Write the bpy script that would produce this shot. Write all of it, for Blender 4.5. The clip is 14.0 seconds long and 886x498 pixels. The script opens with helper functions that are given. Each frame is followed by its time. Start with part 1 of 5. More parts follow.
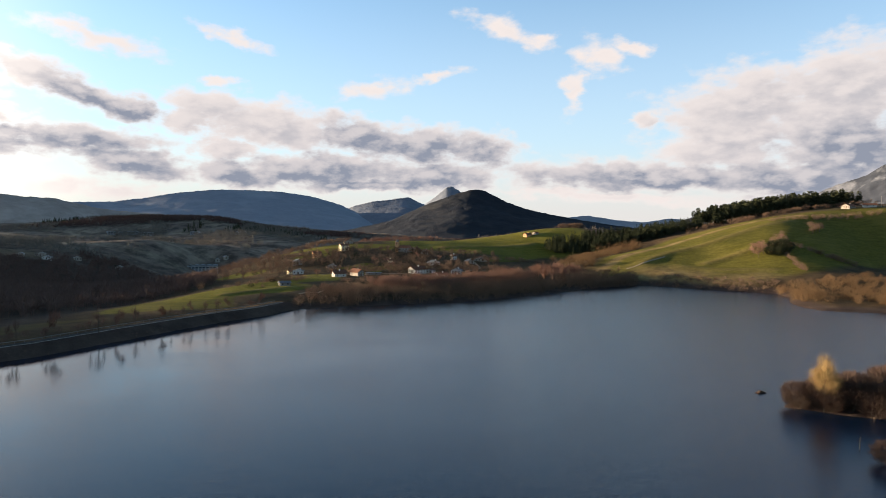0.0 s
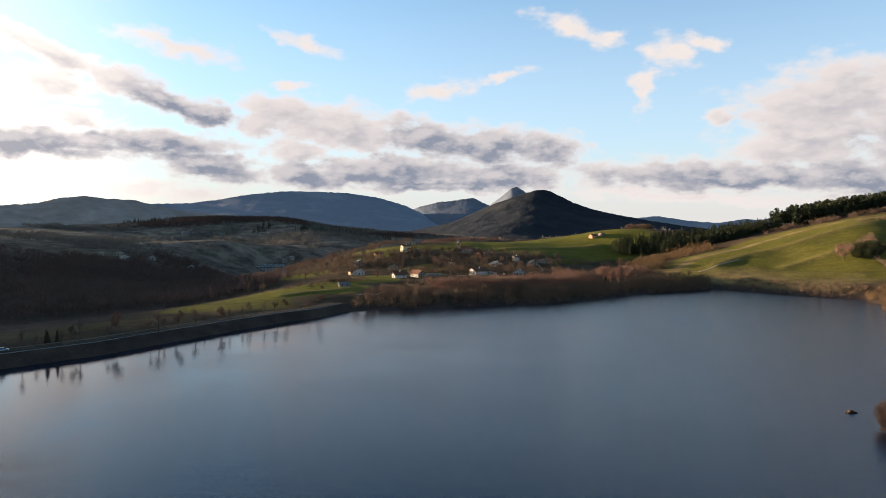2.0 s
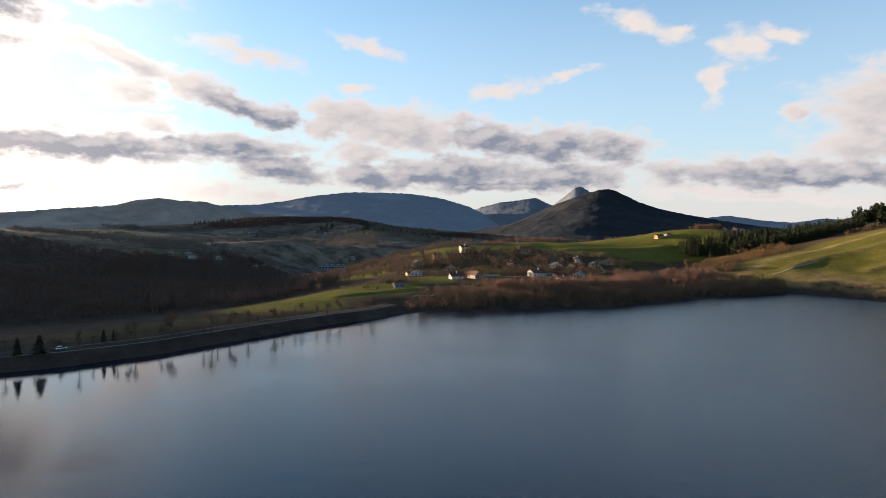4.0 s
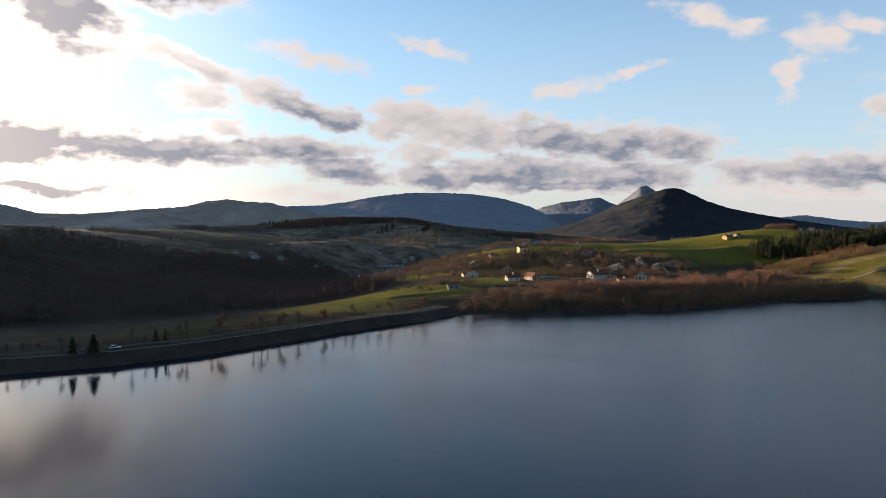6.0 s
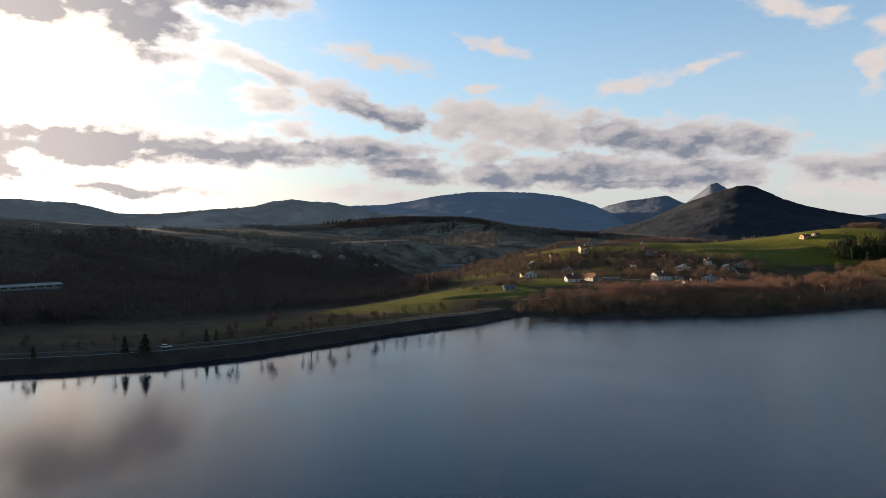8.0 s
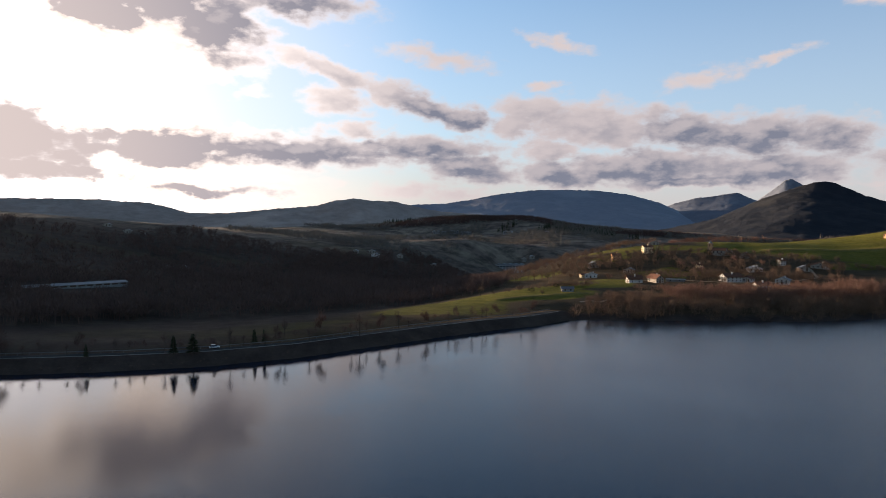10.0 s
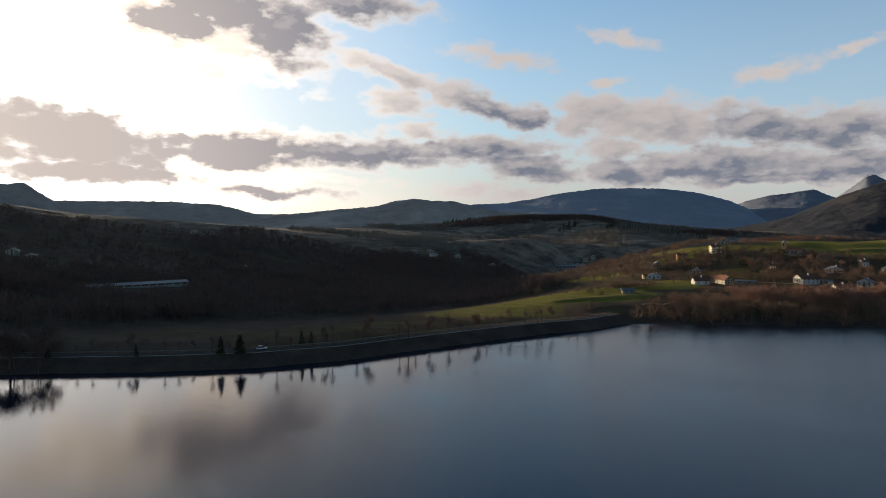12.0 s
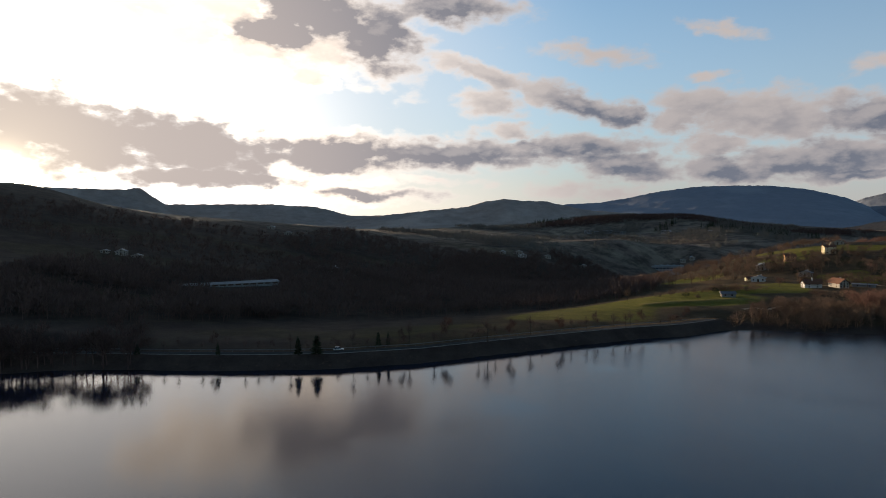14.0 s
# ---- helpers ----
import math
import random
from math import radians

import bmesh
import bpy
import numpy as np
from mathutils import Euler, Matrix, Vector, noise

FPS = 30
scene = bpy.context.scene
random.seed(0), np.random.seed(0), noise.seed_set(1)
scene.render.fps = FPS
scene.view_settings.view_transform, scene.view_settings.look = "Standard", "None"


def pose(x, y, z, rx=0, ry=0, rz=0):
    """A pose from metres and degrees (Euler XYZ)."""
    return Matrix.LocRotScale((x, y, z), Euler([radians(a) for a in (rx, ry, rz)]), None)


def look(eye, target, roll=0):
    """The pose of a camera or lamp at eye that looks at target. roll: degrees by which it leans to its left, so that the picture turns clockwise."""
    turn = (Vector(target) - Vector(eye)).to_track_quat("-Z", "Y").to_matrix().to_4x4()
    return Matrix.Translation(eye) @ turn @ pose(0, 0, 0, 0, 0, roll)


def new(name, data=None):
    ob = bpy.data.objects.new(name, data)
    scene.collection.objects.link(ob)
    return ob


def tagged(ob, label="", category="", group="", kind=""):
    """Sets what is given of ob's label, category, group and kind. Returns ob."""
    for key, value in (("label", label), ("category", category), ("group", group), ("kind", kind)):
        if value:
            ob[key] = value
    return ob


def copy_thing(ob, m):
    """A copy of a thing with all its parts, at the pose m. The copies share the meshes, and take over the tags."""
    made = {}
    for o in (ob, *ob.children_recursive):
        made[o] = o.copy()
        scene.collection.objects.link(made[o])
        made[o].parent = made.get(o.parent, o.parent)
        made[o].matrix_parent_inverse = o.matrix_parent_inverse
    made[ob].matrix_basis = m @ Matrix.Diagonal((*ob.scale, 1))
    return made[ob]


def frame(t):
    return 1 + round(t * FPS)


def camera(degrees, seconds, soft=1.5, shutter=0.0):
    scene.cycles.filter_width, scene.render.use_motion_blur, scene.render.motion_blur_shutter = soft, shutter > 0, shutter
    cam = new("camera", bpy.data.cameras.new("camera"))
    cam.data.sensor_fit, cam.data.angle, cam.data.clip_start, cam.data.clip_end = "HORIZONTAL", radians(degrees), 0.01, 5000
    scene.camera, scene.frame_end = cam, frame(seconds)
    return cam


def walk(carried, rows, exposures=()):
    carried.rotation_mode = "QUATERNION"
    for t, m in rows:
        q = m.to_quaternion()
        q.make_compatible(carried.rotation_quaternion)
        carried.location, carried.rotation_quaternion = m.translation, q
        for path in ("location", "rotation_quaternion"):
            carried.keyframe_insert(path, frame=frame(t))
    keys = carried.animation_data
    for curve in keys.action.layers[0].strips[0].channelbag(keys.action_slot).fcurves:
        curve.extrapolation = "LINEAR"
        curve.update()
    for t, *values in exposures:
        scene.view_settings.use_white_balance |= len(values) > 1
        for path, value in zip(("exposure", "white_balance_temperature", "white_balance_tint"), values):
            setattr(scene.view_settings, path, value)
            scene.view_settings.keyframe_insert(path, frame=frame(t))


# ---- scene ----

# A drone flies forward over a reservoir and turns slowly to its left, towards the low sun.
cam = camera(67.5, 14.0, soft=0.75)
PATH = [
    (0.0, pose(0.00, -0.00, 52.00, 88.21, -0.14, -0.00)),
    (0.5, pose(0.82, 2.69, 52.04, 88.23, -0.16, 1.13)),
    (1.0, pose(1.64, 5.36, 52.08, 88.23, -0.16, 2.71)),
    (1.5, pose(2.48, 8.02, 52.12, 88.25, -0.16, 4.15)),
    (2.0, pose(3.32, 10.66, 52.15, 88.26, -0.16, 5.62)),
    (2.5, pose(4.18, 13.28, 52.19, 88.25, -0.16, 6.98)),
    (3.0, pose(5.05, 15.88, 52.22, 88.26, -0.14, 8.32)),
    (5.5, pose(9.44, 28.14, 52.37, 88.29, -0.06, 15.04)),
    (6.0, pose(9.98, 30.84, 52.44, 88.29, -0.06, 16.35)),
    (6.5, pose(10.47, 33.57, 52.52, 88.27, -0.04, 17.69)),
    (7.0, pose(10.91, 36.31, 52.59, 88.25, -0.02, 19.05)),
    (7.5, pose(11.31, 39.07, 52.66, 88.23, 0.00, 20.40)),
    (8.0, pose(11.67, 41.85, 52.73, 88.21, -0.01, 21.76)),
    (10.5, pose(11.87, 56.22, 53.20, 88.08, 0.09, 28.38)),
    (11.0, pose(11.65, 59.03, 53.11, 88.08, 0.16, 29.68)),
    (11.5, pose(11.39, 61.82, 52.99, 88.08, 0.22, 30.96)),
    (12.0, pose(11.11, 64.60, 52.86, 88.10, 0.28, 32.35)),
    (12.5, pose(10.82, 67.38, 52.71, 88.11, 0.34, 33.88)),
    (13.0, pose(10.51, 70.15, 52.56, 88.15, 0.40, 35.81)),
    (13.5, pose(10.19, 72.92, 52.44, 88.18, 0.47, 37.91)),
    (14.0, pose(9.87, 75.69, 52.33, 88.22, 0.55, 40.27)),
]
walk(cam, PATH, exposures=[(0.0, 1.86, 6500, 14), (3.0, 1.80, 6500, 14), (6.5, 1.62, 6500, 15), (8.2, 1.53, 6500, 14), (10.6, 1.38, 6500, 22), (11.6, 1.28, 6500, 14), (14.0, 1.08, 6500, 15)])

# ---- light ----
SUN_AZ = -73.6          # degrees from +y, positive to the right
SUN_EL = 4.8

world = bpy.data.worlds.new("evening_sky")
scene.world = world
world.use_nodes = True
wn, wl = world.node_tree.nodes, world.node_tree.links
wn.clear()


def wmath(op, a, b=None, c=None, clamp=False):
    n = wn.new("ShaderNodeMath")
    n.operation, n.use_clamp = op, clamp
    for i, v in enumerate((a, b, c)):
        if v is None:
            continue
        if isinstance(v, (int, float)):
            n.inputs[i].default_value = v
        else:
            wl.new(v, n.inputs[i])
    return n.outputs[0]


def wsmooth(v, lo, hi, to_lo=0.0, to_hi=1.0):
    n = wn.new("ShaderNodeMapRange")
    n.interpolation_type = "SMOOTHSTEP"
    for i, k in enumerate((lo, hi, to_lo, to_hi)):
        n.inputs[1 + i].default_value = k
    wl.new(v, n.inputs[0])
    return n.outputs[0]


def wmix(f, a, b):
    n = wn.new("ShaderNodeMix")
    n.data_type = "RGBA"
    for sock, v in ((n.inputs[0], f), (n.inputs[6], a), (n.inputs[7], b)):
        if isinstance(v, (int, float)):
            sock.default_value = v
        elif isinstance(v, tuple):
            sock.default_value = (*v, 1)
        else:
            wl.new(v, sock)
    return n.outputs[2]


sky = wn.new("ShaderNodeTexSky")
sky.sky_type = "NISHITA"
sky.sun_disc = False
sky.sun_elevation = radians(SUN_EL)
sky.sun_rotation = radians(SUN_AZ)
sky.altitude, sky.air_density, sky.dust_density, sky.ozone_density = 300, 1.0, 1.2, 2.0

way = wn.new("ShaderNodeTexCoord").outputs["Generated"]
sep = wn.new("ShaderNodeSeparateXYZ")
wl.new(way, sep.inputs[0])
az = wmath("MULTIPLY", wmath("ARCTAN2", sep.outputs[0], sep.outputs[1]), 180 / math.pi)
el = wmath("MULTIPLY", wmath("ARCSINE", sep.outputs[2]), 180 / math.pi)
flat = wn.new("ShaderNodeCombineXYZ")
wl.new(az, flat.inputs[0])
wl.new(el, flat.inputs[1])


def wnoise(scale, detail, rough, stretch=(1, 1, 1), source=None):
    m = wn.new("ShaderNodeVectorMath")
    m.operation = "MULTIPLY"
    wl.new(source or flat.outputs[0], m.inputs[0])
    m.inputs[1].default_value = stretch
    n = wn.new("ShaderNodeTexNoise")
    n.inputs["Scale"].default_value, n.inputs["Detail"].default_value, n.inputs["Roughness"].default_value = scale, detail, rough
    wl.new(m.outputs[0], n.inputs["Vector"])
    return n


# clouds: azimuth, elevation, half width, half height (degrees), lean
GREY_BANKS_EAST = [
    (16.8, 4.3, 11.9, 1.02, -1),
    (28.4, 3.8, 7.1, 1.45, 0),
    (31.3, 6.3, 5.3, 2.25, 2),
    (3.2, 6.9, 2.7, 1.24, -10),
    (-2.2, 7.1, 4.4, 1.24, -5),
    (-7.5, 7.8, 4.3, 1.22, -7),
    (-10.8, 4.9, 9.3, 1.23, 1),
    (-1.2, 4.5, 5.8, 1.16, 0),
    (-17.2, 4.4, 4.9, 0.92, -2),
    (-6.5, 3.7, 7.2, 0.53, 1),
    (-29.0, 6.6, 6.3, 0.84, 1),
    (-25.2, 5.3, 4.3, 1.13, -11),
    (-28.6, 10.3, 3.1, 0.98, -19),
    (-25.4, 9.3, 3.1, 0.72, -9),
]
GREY_BANKS_WEST = [
    (-49.9, 6.4, 6.8, 1.33, -2),
    (-40.1, 6.4, 9.6, 1.07, -1),
    (-46.6, 2.9, 5.5, 0.47, -2),
    (-70.3, 7.4, 7.3, 2.28, -13),
    (-61.3, 6.9, 7.1, 1.81, -11),
    (-77.3, 9.1, 5.5, 2.34, -14),
    (-59.6, 4.3, 6.7, 0.6, -3),
    (-45.8, 16.1, 4.1, 2.64, -32),
    (-50.8, 17.6, 4.9, 1.85, -16),
    (-39.8, 18.3, 5.5, 1.03, -4),
    (-50.8, 17.6, 5.9, 1.8, -11),
    (-54.1, 15.9, 4.5, 1.21, -6),
]
BRIGHT_CLOUDS = [
    (24.8, 9.6, 5.9, 2.04, 7),
    (31.2, 10.3, 4.9, 2.4, 8),
    (23.2, 6.9, 5.3, 1.84, 13),
    (17.0, 8.8, 1.2, 0.54, -2),
    (29.8, 7.6, 4.0, 1.65, 2),
    (-14.5, 8.5, 5.4, 1.46, -8),
    (-19.3, 9.7, 3.2, 0.88, -5),
    (-18.1, 6.5, 2.6, 0.68, 2),
    (-21.1, 8.5, 2.5, 0.79, 3),
    (-50.5, 14.5, 2.9, 1.15, 19),
    (-36.6, 12.9, 4.9, 0.65, -20),
    (-36.0, 10.7, 2.7, 0.89, -2),
    (-31.2, 11.1, 2.8, 0.73, -8),
    (-34.6, 8.1, 1.8, 0.64, 2),
    (-55.4, 14.7, 3.1, 0.78, -4),
    (-51.6, 12.5, 1.6, 0.72, -18),
    (-58.0, 17.7, 3.4, 1.49, -5),
    (-61.1, 15.4, 2.3, 1.08, 5),
    (-64.3, 17.3, 2.4, 1.12, 2),
]
WISPS = [
    (-27.8, 14.2, 3.5, 0.52, -8),
    (-17.6, 15.2, 1.9, 0.34, -15),
    (-6.0, 11.6, 2.4, 0.46, 9),
    (-0.5, 12.8, 1.7, 0.27, 12),
    (5.1, 16.6, 2.2, 0.53, -16),
    (7.9, 15.5, 1.4, 0.4, -7),
    (13.1, 13.9, 1.4, 0.88, -31),
    (11.0, 11.5, 0.7, 1.18, -2),
    (15.8, 14.6, 1.3, 0.35, -18),
    (-30.2, 3.1, 2.2, 0.42, 2),
    (-25.2, 2.7, 2.4, 0.48, 1),
    (14.6, 2.6, 6.8, 0.33, -1),
    (9.9, 3.2, 4.2, 0.29, 0),
    (-50.7, 3.9, 1.6, 0.21, -1),
    (-46.0, 4.2, 1.7, 0.3, -2),
    (-51.2, 11.8, 1.5, 0.43, 2),
    (-39.5, 7.5, 0.9, 0.36, 3),
    (-50.1, 2.9, 5.7, 0.48, -2),
    (-40.9, 4.1, 2.9, 0.29, -3),
    (-18.7, 11.7, 1.3, 0.26, 4),
]


def bent(at):
    """The direction, pushed about by coarse noise, so that no cloud keeps a regular outline."""
    bend = wnoise(0.32, 5, 0.6, (1, 1.6, 1), at)
    push = wn.new("ShaderNodeVectorMath")
    push.operation = "MULTIPLY_ADD"
    wl.new(bend.outputs["Color"], push.inputs[0])
    push.inputs[1].default_value = (4.4, 1.9, 0)
    back_to = wn.new("ShaderNodeVectorMath")
    back_to.operation = "ADD"
    wl.new(at, back_to.inputs[0])
    back_to.inputs[1].default_value = (-2.2, -0.95, 0)
    wl.new(back_to.outputs[0], push.inputs[2])
    return push.outputs[0]


def in_turn(at, done):
    """The same direction, worked out after another value, which keeps the shader's store small."""
    n = wn.new("ShaderNodeVectorMath")
    n.operation = "MULTIPLY_ADD"
    wl.new(done, n.inputs[0])
    n.inputs[1].default_value = (1e-7, 1e-7, 0)
    wl.new(at, n.inputs[2])
    return n.outputs[0]


def bank_field(at, banks, peak=1.0, after=None):
    """Peak in the middle of the nearest cloud, 0 on its outline, negative outside."""
    nearest = None
    if after is not None:
        at = in_turn(at, after)
    for k, (a0, e0, wa, we, lean) in enumerate(banks):
        if k and k % 8 == 0:
            at = in_turn(at, nearest)
        mp = wn.new("ShaderNodeMapping")
        mp.vector_type = "TEXTURE"
        mp.inputs["Location"].default_value = (a0, e0, 0)
        mp.inputs["Rotation"].default_value = (0, 0, radians(lean))
        mp.inputs["Scale"].default_value = (wa * 1.25, we * 1.45, 1)
        wl.new(at, mp.inputs["Vector"])
        ln = wn.new("ShaderNodeVectorMath")
        ln.operation = "LENGTH"
        wl.new(mp.outputs[0], ln.inputs[0])
        nearest = ln.outputs["Value"] if nearest is None else wmath("MINIMUM", nearest, ln.outputs["Value"])
    return wmath("MAXIMUM", wmath("MULTIPLY", wmath("SUBTRACT", 1.0, nearest), peak), -1.2)


def puffs(at, detail, rough, tall):
    """Billows, about -0.5 to 0.5 of their height."""
    large = wnoise(0.46, detail, rough, (1, 1.9, 1), at)
    return wmath("MULTIPLY", wmath("SUBTRACT", large.outputs[0], 0.5), tall)


def moved(by):
    n = wn.new("ShaderNodeVectorMath")
    n.operation = "ADD"
    wl.new(flat.outputs[0], n.inputs[0])
    n.inputs[1].default_value = by
    return n.outputs[0]


here, there = flat.outputs[0], moved((-0.9, 0.65, 0))
bent_here, bent_there = bent(here), bent(there)
grey = bank_field(bent_here, GREY_BANKS_EAST + GREY_BANKS_WEST)
white = bank_field(bent_here, BRIGHT_CLOUDS, 1.0, grey)
wisp = bank_field(bent_here, WISPS, 0.55, white)
broken = puffs(here, 7, 0.52, 1.6)
dens = wmath("ADD", wmath("MAXIMUM", wmath("MAXIMUM", grey, white), wisp), broken)
sunward = wmath("ADD", bank_field(bent_there, GREY_BANKS_EAST + GREY_BANKS_WEST + BRIGHT_CLOUDS, 1.0, wisp), puffs(there, 4, 0.52, 2.4))
facing = wmath("ADD", wmath("MAXIMUM", grey, white), puffs(here, 4, 0.52, 2.4))
cover = wsmooth(dens, -0.30, 0.46)
lit = wsmooth(wmath("SUBTRACT", facing, sunward), -0.75, 0.85)
greyness = wsmooth(wmath("SUBTRACT", grey, white), -0.45, 0.35)

# nearness to the sun
sd = Vector((math.sin(radians(-73.8)) * math.cos(radians(4.0)), math.cos(radians(-73.8)) * math.cos(radians(4.0)), math.sin(radians(4.0))))
dot = wn.new("ShaderNodeVectorMath")
dot.operation = "DOT_PRODUCT"
wl.new(way, dot.inputs[0])
dot.inputs[1].default_value = sd
near_sun = wsmooth(dot.outputs["Value"], 0.66, 1.0)
glare = wmath("MULTIPLY", near_sun, wsmooth(el, 26.0, 65.0, 1.0, 0.4))
hot = wsmooth(dot.outputs["Value"], 0.83, 1.0)
thick = wsmooth(wmath("MULTIPLY_ADD", hot, 0.3, dens), -0.08, 0.85)
glare = wmath("MAXIMUM", glare, wsmooth(dot.outputs["Value"], 0.90, 0.995))
close_sun = wmath("POWER", wmath("MAXIMUM", dot.outputs["Value"], 0.0), 160.0)
disc = wmath("POWER", wmath("MAXIMUM", dot.outputs["Value"], 0.0), 2500.0)

# clear air from the sky model, clouds over it
air = wn.new("ShaderNodeVectorMath")
air.operation = "MULTIPLY"
wl.new(sky.outputs[0], air.inputs[0])
air.inputs[1].default_value = (0.87, 1.16, 1.29)
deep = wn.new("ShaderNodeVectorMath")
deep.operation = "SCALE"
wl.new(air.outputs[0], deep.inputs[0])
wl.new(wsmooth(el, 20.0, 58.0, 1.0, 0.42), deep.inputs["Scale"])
veil = wsmooth(el, 0.0, 30.0, 0.64, 0.0)
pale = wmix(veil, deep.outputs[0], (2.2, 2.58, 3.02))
pale = wmix(wsmooth(el, 0.0, 7.5, 0.8, 0.0), pale, (2.3, 2.22, 2.06))
pale = wmix(wmath("MULTIPLY", glare, 0.78), pale, (3.75, 3.95, 4.05))
warm = wmath("MULTIPLY", near_sun, wsmooth(el, 0.5, 7.0, 1.0, 0.0))
pale = wmix(warm, pale, (5.6, 5.1, 3.9))
pale = wmix(wmath("MULTIPLY", wmath("MULTIPLY", hot, hot), wsmooth(el, 5.0, 12.0, 1.0, 0.8)), pale, (8.5, 8.2, 7.6))
edge = wmix(near_sun, (2.60, 2.40, 2.24), (6.5, 5.9, 5.1))
edge = wmix(hot, edge, (14.0, 11.6, 8.6))
core = wmix(near_sun, (0.80, 0.90, 1.10), (1.70, 1.62, 1.64))
core = wmix(hot, core, (2.7, 2.4, 2.15))
sunlit = wmath("MULTIPLY", lit, wmath("SUBTRACT", 1.0, wmath("MULTIPLY", near_sun, 0.85)))
shade = wmath("MULTIPLY", thick, wmath("MULTIPLY_ADD", greyness, 0.60, 0.50), None, True)
loose = wsmooth(wmath("SUBTRACT", wisp, wmath("MAXIMUM", grey, white)), -0.15, 0.35)
shade = wmath("MULTIPLY", shade, wmath("SUBTRACT", 1.0, wmath("MULTIPLY", loose, 0.85)))
shade = wmath("MULTIPLY", shade, wmath("SUBTRACT", 1.28, wmath("MULTIPLY", sunlit, 0.85)), None, True)
body = wmix(shade, edge, core)
painted = wmix(cover, pale, body)
shine = wn.new("ShaderNodeVectorMath")
shine.operation = "SCALE"
shine.inputs[0].default_value = (1.0, 0.82, 0.5)
glow = wmath("ADD", wmath("MULTIPLY", close_sun, 7.0), wmath("MULTIPLY", disc, 60.0))
wl.new(wmath("MULTIPLY", glow, wmath("SUBTRACT", 1.0, wmath("MULTIPLY", cover, 0.8))), shine.inputs["Scale"])
full = wn.new("ShaderNodeVectorMath")
full.operation = "ADD"
wl.new(painted, full.inputs[0])
wl.new(shine.outputs[0], full.inputs[1])
back = wn.new("ShaderNodeBackground")
back.inputs["Strength"].default_value = 0.10
wl.new(full.outputs[0], back.inputs["Color"])
wout = wn.new("ShaderNodeOutputWorld")
wl.new(back.outputs[0], wout.inputs["Surface"])

sun = new("sun", bpy.data.lights.new("sun", "SUN"))
sun.data.energy, sun.data.angle, sun.data.color = 5.0, radians(0.6), (1.0, 0.84, 0.60)
sx, sy = math.sin(radians(SUN_AZ)), math.cos(radians(SUN_AZ))
sun.matrix_world = look((0, 0, 300), (-sx * 100, -sy * 100, 300 - 100 * math.tan(radians(SUN_EL))))

# ---- materials ----
def material(name, build, rough=0.9, metal=0.0):
    m = bpy.data.materials.new(name)
    m.use_nodes = True
    nt = m.node_tree
    bsdf = nt.nodes["Principled BSDF"]
    bsdf.inputs["Roughness"].default_value, bsdf.inputs["Metallic"].default_value = rough, metal
    bsdf.inputs["Specular IOR Level"].default_value = 0.5 if rough < 0.7 else 0.03
    build(nt, bsdf)
    return m


def tex(nt, scale, detail=4, rough=0.6, stretch=None, coords="Object"):
    tc = nt.nodes.new("ShaderNodeTexCoord")
    n = nt.nodes.new("ShaderNodeTexNoise")
    n.inputs["Scale"].default_value, n.inputs["Detail"].default_value, n.inputs["Roughness"].default_value = scale, detail, rough
    if stretch:
        mp = nt.nodes.new("ShaderNodeMapping")
        mp.inputs["Scale"].default_value = stretch
        nt.links.new(tc.outputs[coords], mp.inputs[0])
        nt.links.new(mp.outputs[0], n.inputs["Vector"])
    else:
        nt.links.new(tc.outputs[coords], n.inputs["Vector"])
    return n.outputs[0]


def ramp(nt, f, *stops):
    r = nt.nodes.new("ShaderNodeValToRGB")
    while len(r.color_ramp.elements) < len(stops):
        r.color_ramp.elements.new(0.5)
    for e, (p, c) in zip(r.color_ramp.elements, stops):
        e.position, e.color = p, (*c, 1)
    nt.links.new(f, r.inputs[0])
    return r.outputs[0]


def blend(nt, f, a, b, mode="MIX"):
    n = nt.nodes.new("ShaderNodeMix")
    n.data_type, n.blend_type = "RGBA", mode
    for sock, v in ((n.inputs[0], f), (n.inputs[6], a), (n.inputs[7], b)):
        if isinstance(v, (int, float)):
            sock.default_value = v
        elif isinstance(v, tuple):
            sock.default_value = (*v, 1)
        else:
            nt.links.new(v, sock)
    return n.outputs[2]


def bump(nt, bsdf, height, strength=0.5, distance=0.1):
    b = nt.nodes.new("ShaderNodeBump")
    b.inputs["Strength"].default_value, b.inputs["Distance"].default_value = strength, distance
    nt.links.new(height, b.inputs["Height"])
    nt.links.new(b.outputs[0], bsdf.inputs["Normal"])


def attr(nt, name):
    a = nt.nodes.new("ShaderNodeAttribute")
    a.attribute_name = name
    return a.outputs["Fac"]


